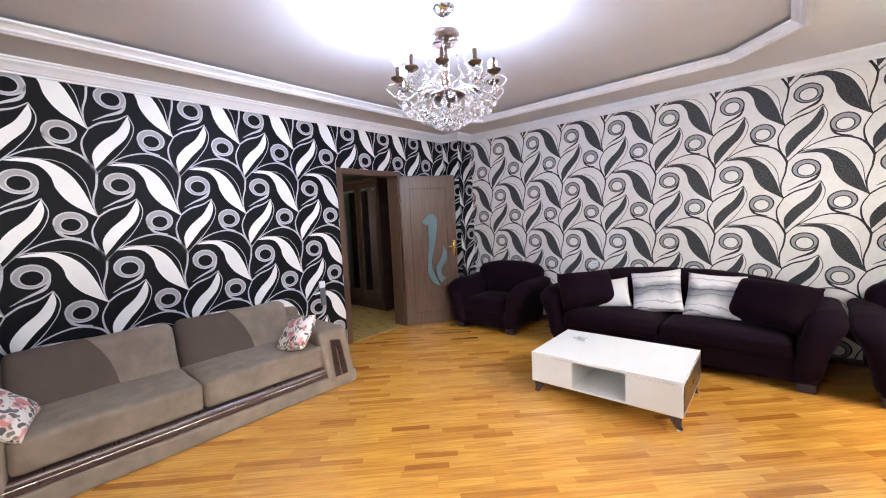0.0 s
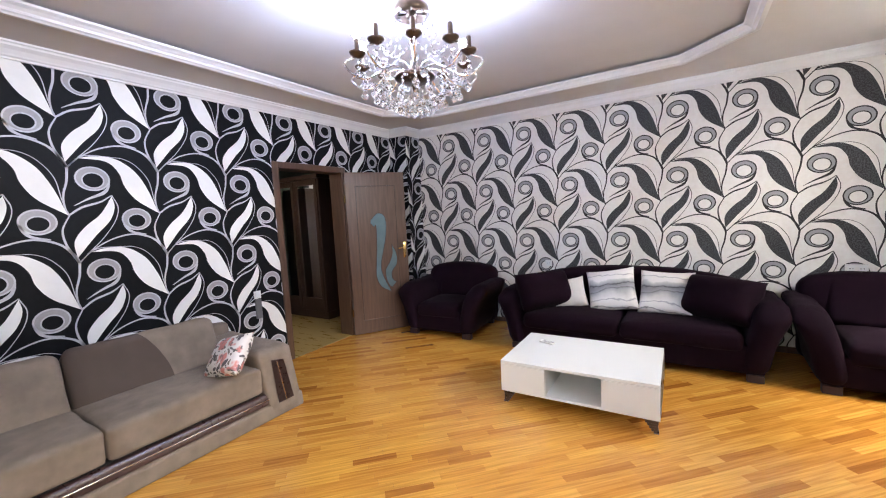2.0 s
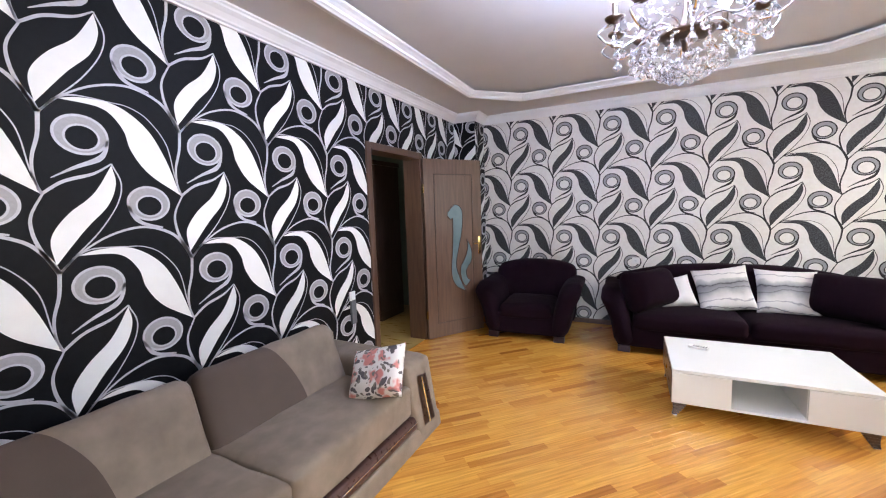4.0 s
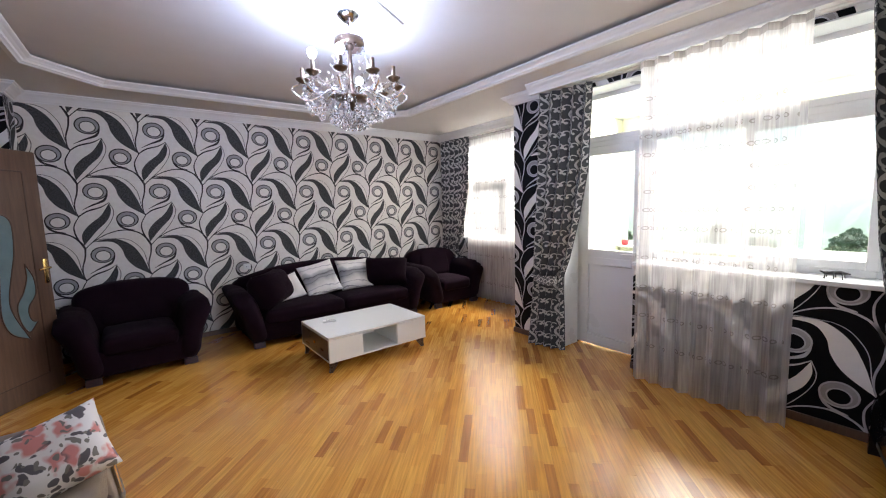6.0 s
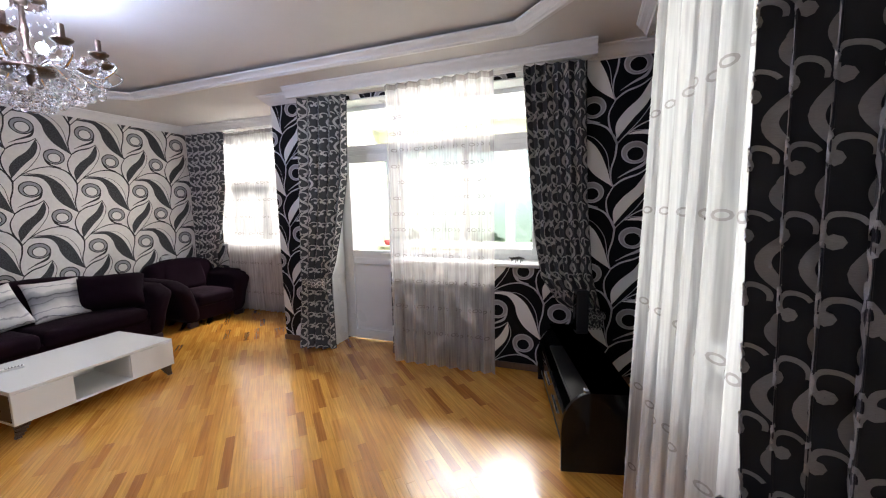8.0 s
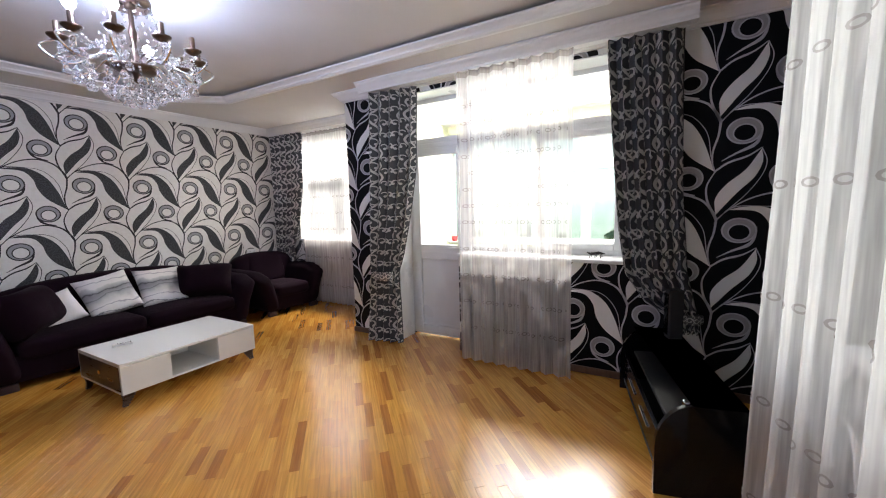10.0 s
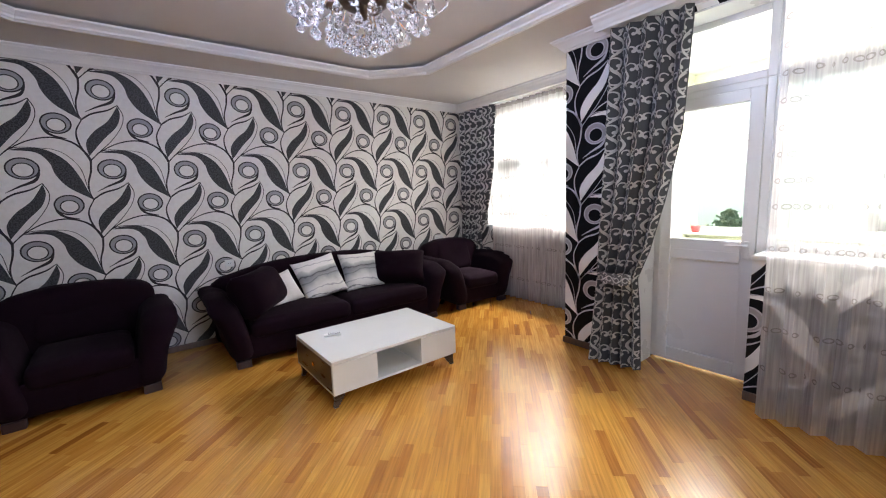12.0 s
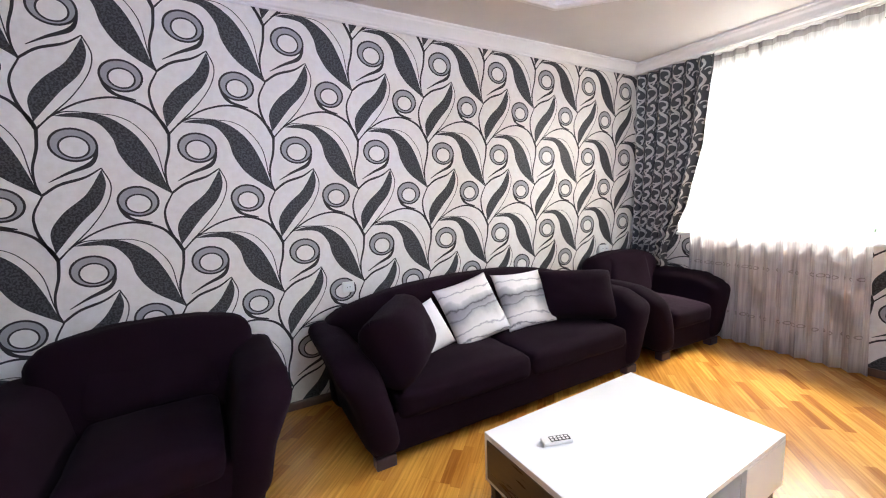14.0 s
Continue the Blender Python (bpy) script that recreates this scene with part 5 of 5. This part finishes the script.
ch = thing("chandelier", "chrome crystal chandelier with ten arms, three bulbs lit", "chandelier", pose(CC[0], CC[1], 0))
bm = bmesh.new()
lathe(bm, [(.001, TRAY - .05), (.03, TRAY - .05), (.05, TRAY - .035), (.075, TRAY - .015), (.08, TRAY)])
tube(bm, [(0, 0, TRAY - .04), (0, 0, 2.70)], .006, 8)
part("canopy", bm, M_CHROME, ch, True)
bm = bmesh.new()
lathe(bm, [(.001, 2.58), (.025, 2.58), (.03, 2.60), (.02, 2.63), (.008, 2.66)])
lathe(bm, [(.085, 2.585), (.10, 2.59), (.104, 2.61), (.10, 2.63), (.095, 2.63), (.092, 2.61), (.088, 2.59), (.085, 2.585)], seg=28)
for k in range(6):
    a = k * math.pi / 3
    tube(bm, [(0, 0, 2.60), (.09 * math.cos(a), .09 * math.sin(a), 2.61)], .004, 6)
lathe(bm, [(.012, 2.60), (.014, 2.52), (.022, 2.49), (.012, 2.45), (.02, 2.40), (.035, 2.36), (.05, 2.33), (.045, 2.30), (.02, 2.27), (.015, 2.22), (.001, 2.21)])
lathe(bm, [(.001, 2.275), (.09, 2.285), (.115, 2.30), (.118, 2.315), (.1, 2.31), (.001, 2.30)], seg=28)
part("stem", settle(bm), M_BRONZE, ch, True, "dark bronze central stem and rings")
R = .32
strings, drops = bmesh.new(), bmesh.new()


def bead(bm, p, r, seg=6):
    bmesh.ops.create_icosphere(bm, subdivisions=1, radius=r, matrix=Matrix.Translation(p))


for k in range(10):
    a = radians(18 + 36 * k)
    d = Vector((math.cos(a), math.sin(a), 0))
    P = lambda r, z: d * r + Vector((0, 0, z))
    pts = [P(.04, 2.33), P(.08, 2.37), P(.15, 2.37), P(.22, 2.31), P(.29, 2.275), P(.355, 2.30), P(.395, 2.36), P(R, 2.405)]
    bm = bmesh.new()
    tube(bm, [P(q.x, q.y) for q in spline([(p.dot(d), p.z) for p in pts], 5)], .006, 8)
    part("arm", settle(bm), M_CHROME, ch, True)
    bm = bmesh.new()
    lathe(bm, [(.008, 2.395), (.026, 2.405), (.043, 2.421), (.046, 2.427), (.040, 2.426), (.015, 2.42), (.014, 2.425), (.014, 2.475), (.011, 2.478), (.001, 2.478)], P(R, 0), 16)
    part("candle_cup", settle(bm), M_BRONZE, ch, True, "bronze bulb cup")
    if k in (1, 5, 6):
        bm = bmesh.new()
        lathe(bm, [(.010, 2.524), (.014, 2.532), (.024, 2.545), (.029, 2.562), (.026, 2.578), (.015, 2.589), (.001, 2.592)], P(R, 0), 16)
        part("bulb", bm, M_BULB, ch, True, "lit cold white bulb")
    # bead strings from the crown ring to the cups, and swags between the cups
    for j in range(13):
        t = j / 12
        bead(strings, P(.10 + (R - .03 - .10) * t, 2.585 - .165 * t - .11 * math.sin(math.pi * t)), .0085)
    a2 = a + radians(36)
    d2 = Vector((math.cos(a2), math.sin(a2), 0))
    for j in range(1, 10):
        t = j / 10
        p = (d * R).lerp(d2 * R, t) + Vector((0, 0, 2.40 - .085 * math.sin(math.pi * t)))
        bead(strings, p, .010)
    dm = (d + d2).normalized()
    for j in range(5):
        t = j / 4
        bead(strings, dm * (.11 + .15 * t) + Vector((0, 0, 2.31 - .05 * math.sin(math.pi * t))), .009)
    # pendants under the cups and along the lower rings
    for rr, aa, z in ((R, 0, 2.35), (.30, .14, 2.27), (.24, .0, 2.24), (.22, .31, 2.22), (.15, .0, 2.20), (.12, .31, 2.17), (.07, .2, 2.14)):
        b = Vector((math.cos(a + aa), math.sin(a + aa), 0)) * rr
        bead(strings, b + Vector((0, 0, z + .012)), .009)
        bead(strings, b + Vector((0, 0, z - .008)), .009)
        lathe(drops, [(.001, -.062), (.012, -.058), (.022, -.042), (.021, -.03), (.008, -.006), (.001, 0)], b + Vector((0, 0, z - .018)), 8)
lathe(drops, [(.001, 2.085), (.022, 2.095), (.032, 2.115), (.022, 2.14), (.001, 2.15)], (0, 0, 0), 12)
for f in drops.faces:
    f.smooth = False
part("bead_string", settle(strings), M_CRYSTAL, ch, label="strings of crystal beads")["kind"] = "stuff"
part("crystal_drop", settle(drops), M_CRYSTAL, ch, label="cut crystal pendants")["kind"] = "stuff"
bulb_light = bpy.data.lights.new("bulb_light", "POINT")
bulb_light.energy, bulb_light.color, bulb_light.shadow_soft_size = 7.2, (0.54, 0.65, 1.0), 0.02
for k in (1, 5, 6):
    a = radians(18 + 36 * k)
    ob = new("bulb_light", bulb_light)
    ob.location = (CC[0] + R * math.cos(a), CC[1] + R * math.sin(a), 2.63)

bm = bmesh.new()
sweep(bm, [(0, 0), (.03, 0), (.028, .006), (.02, .010), (.01, .012), (.002, .006), (0, 0)], [(CC[0] + .40 * math.cos(radians(a)), CC[1] + .40 * math.sin(radians(a)), TRAY) for a in (-15, 75, 165, 255)], closed=True)
bmesh.ops.recalc_face_normals(bm, faces=bm.faces[:])
structure("trim_ceiling_square", bm, M_PLASTER, "faint square plaster moulding on the ceiling")

# ---- parquet strips, laid at 45 degrees ----
PWID = .058
U = Vector((math.sqrt(.5), math.sqrt(.5)))
N = Vector((-math.sqrt(.5), math.sqrt(.5)))
rnd = random.Random(5)


def inside(p):
    return (XW < p.x < XE + .3 and YS < p.y < YN) or (XE - .01 < p.x < XA and YP < p.y < YN)


rest = bmesh.new()
tone = rest.verts.layers.float.new("tone")
LENS = (.28, .34, .40, .46, .55)
shared = {}
for l in LENS:
    b = boxes((0, l - .0005, 0, PWID - .0005, -.010, 0), bevel=.0003, seg=1)
    t = b.verts.layers.float.new("tone")
    shared[l] = mesh_of(b, "strip", M_PARQUET)
made = 0
for row in range(-118, 140):
    u = -7 + rnd.random() * .4
    while u < 9:
        l = rnd.choice(LENS)
        o = U * u + N * (row * PWID)
        mid = o + U * (l / 2) + N * (PWID / 2)
        corners = [o, o + U * l, o + U * l + N * PWID, o + N * PWID]
        hit = [inside(c) for c in corners]
        if any(hit) or inside(mid):
            near = -2.75 < mid.x < -1.35 and -.6 < mid.y < 4.0
            if near and all(hit) and made < 300:
                ob = new("strip", shared[l])
                ob.matrix_world = pose(o.x, o.y, 0, 0, 0, 45)
                ob.parent = floor
                made += 1
            else:
                tv_ = rnd.random()
                ww = [rest.verts.new((*(c + (mid - c).normalized() * .0003), 0)) for c in corners]
                dn = [rest.verts.new((c.x, c.y, -.010)) for c in corners]
                for v in ww + dn:
                    v[tone] = tv_
                rest.faces.new(ww)
                for i in range(4):
                    rest.faces.new((dn[i], dn[(i + 1) % 4], ww[(i + 1) % 4], ww[i]))
        u += l
# the strips end inside the walls
for co, no in (((XW - .15, 0, 0), (-1, 0, 0)), ((XA + .2, 0, 0), (1, 0, 0)), ((0, YS - .2, 0), (0, -1, 0)), ((0, YN + .15, 0), (0, 1, 0))):
    bmesh.ops.bisect_plane(rest, geom=rest.verts[:] + rest.edges[:] + rest.faces[:], plane_co=co, plane_no=no, clear_outer=True)
bmesh.ops.bisect_plane(rest, geom=rest.verts[:] + rest.edges[:] + rest.faces[:], plane_co=(XE + .33, 0, 0), plane_no=(1, 0, 0))
dead = [f for f in rest.faces if f.calc_center_median().x > XE + .33 and f.calc_center_median().y < YP - .1]
bmesh.ops.delete(rest, geom=dead, context="FACES")
ob = part("strips", rest, M_PARQUET, floor, label="oak parquet strips")
ob["kind"] = "stuff"
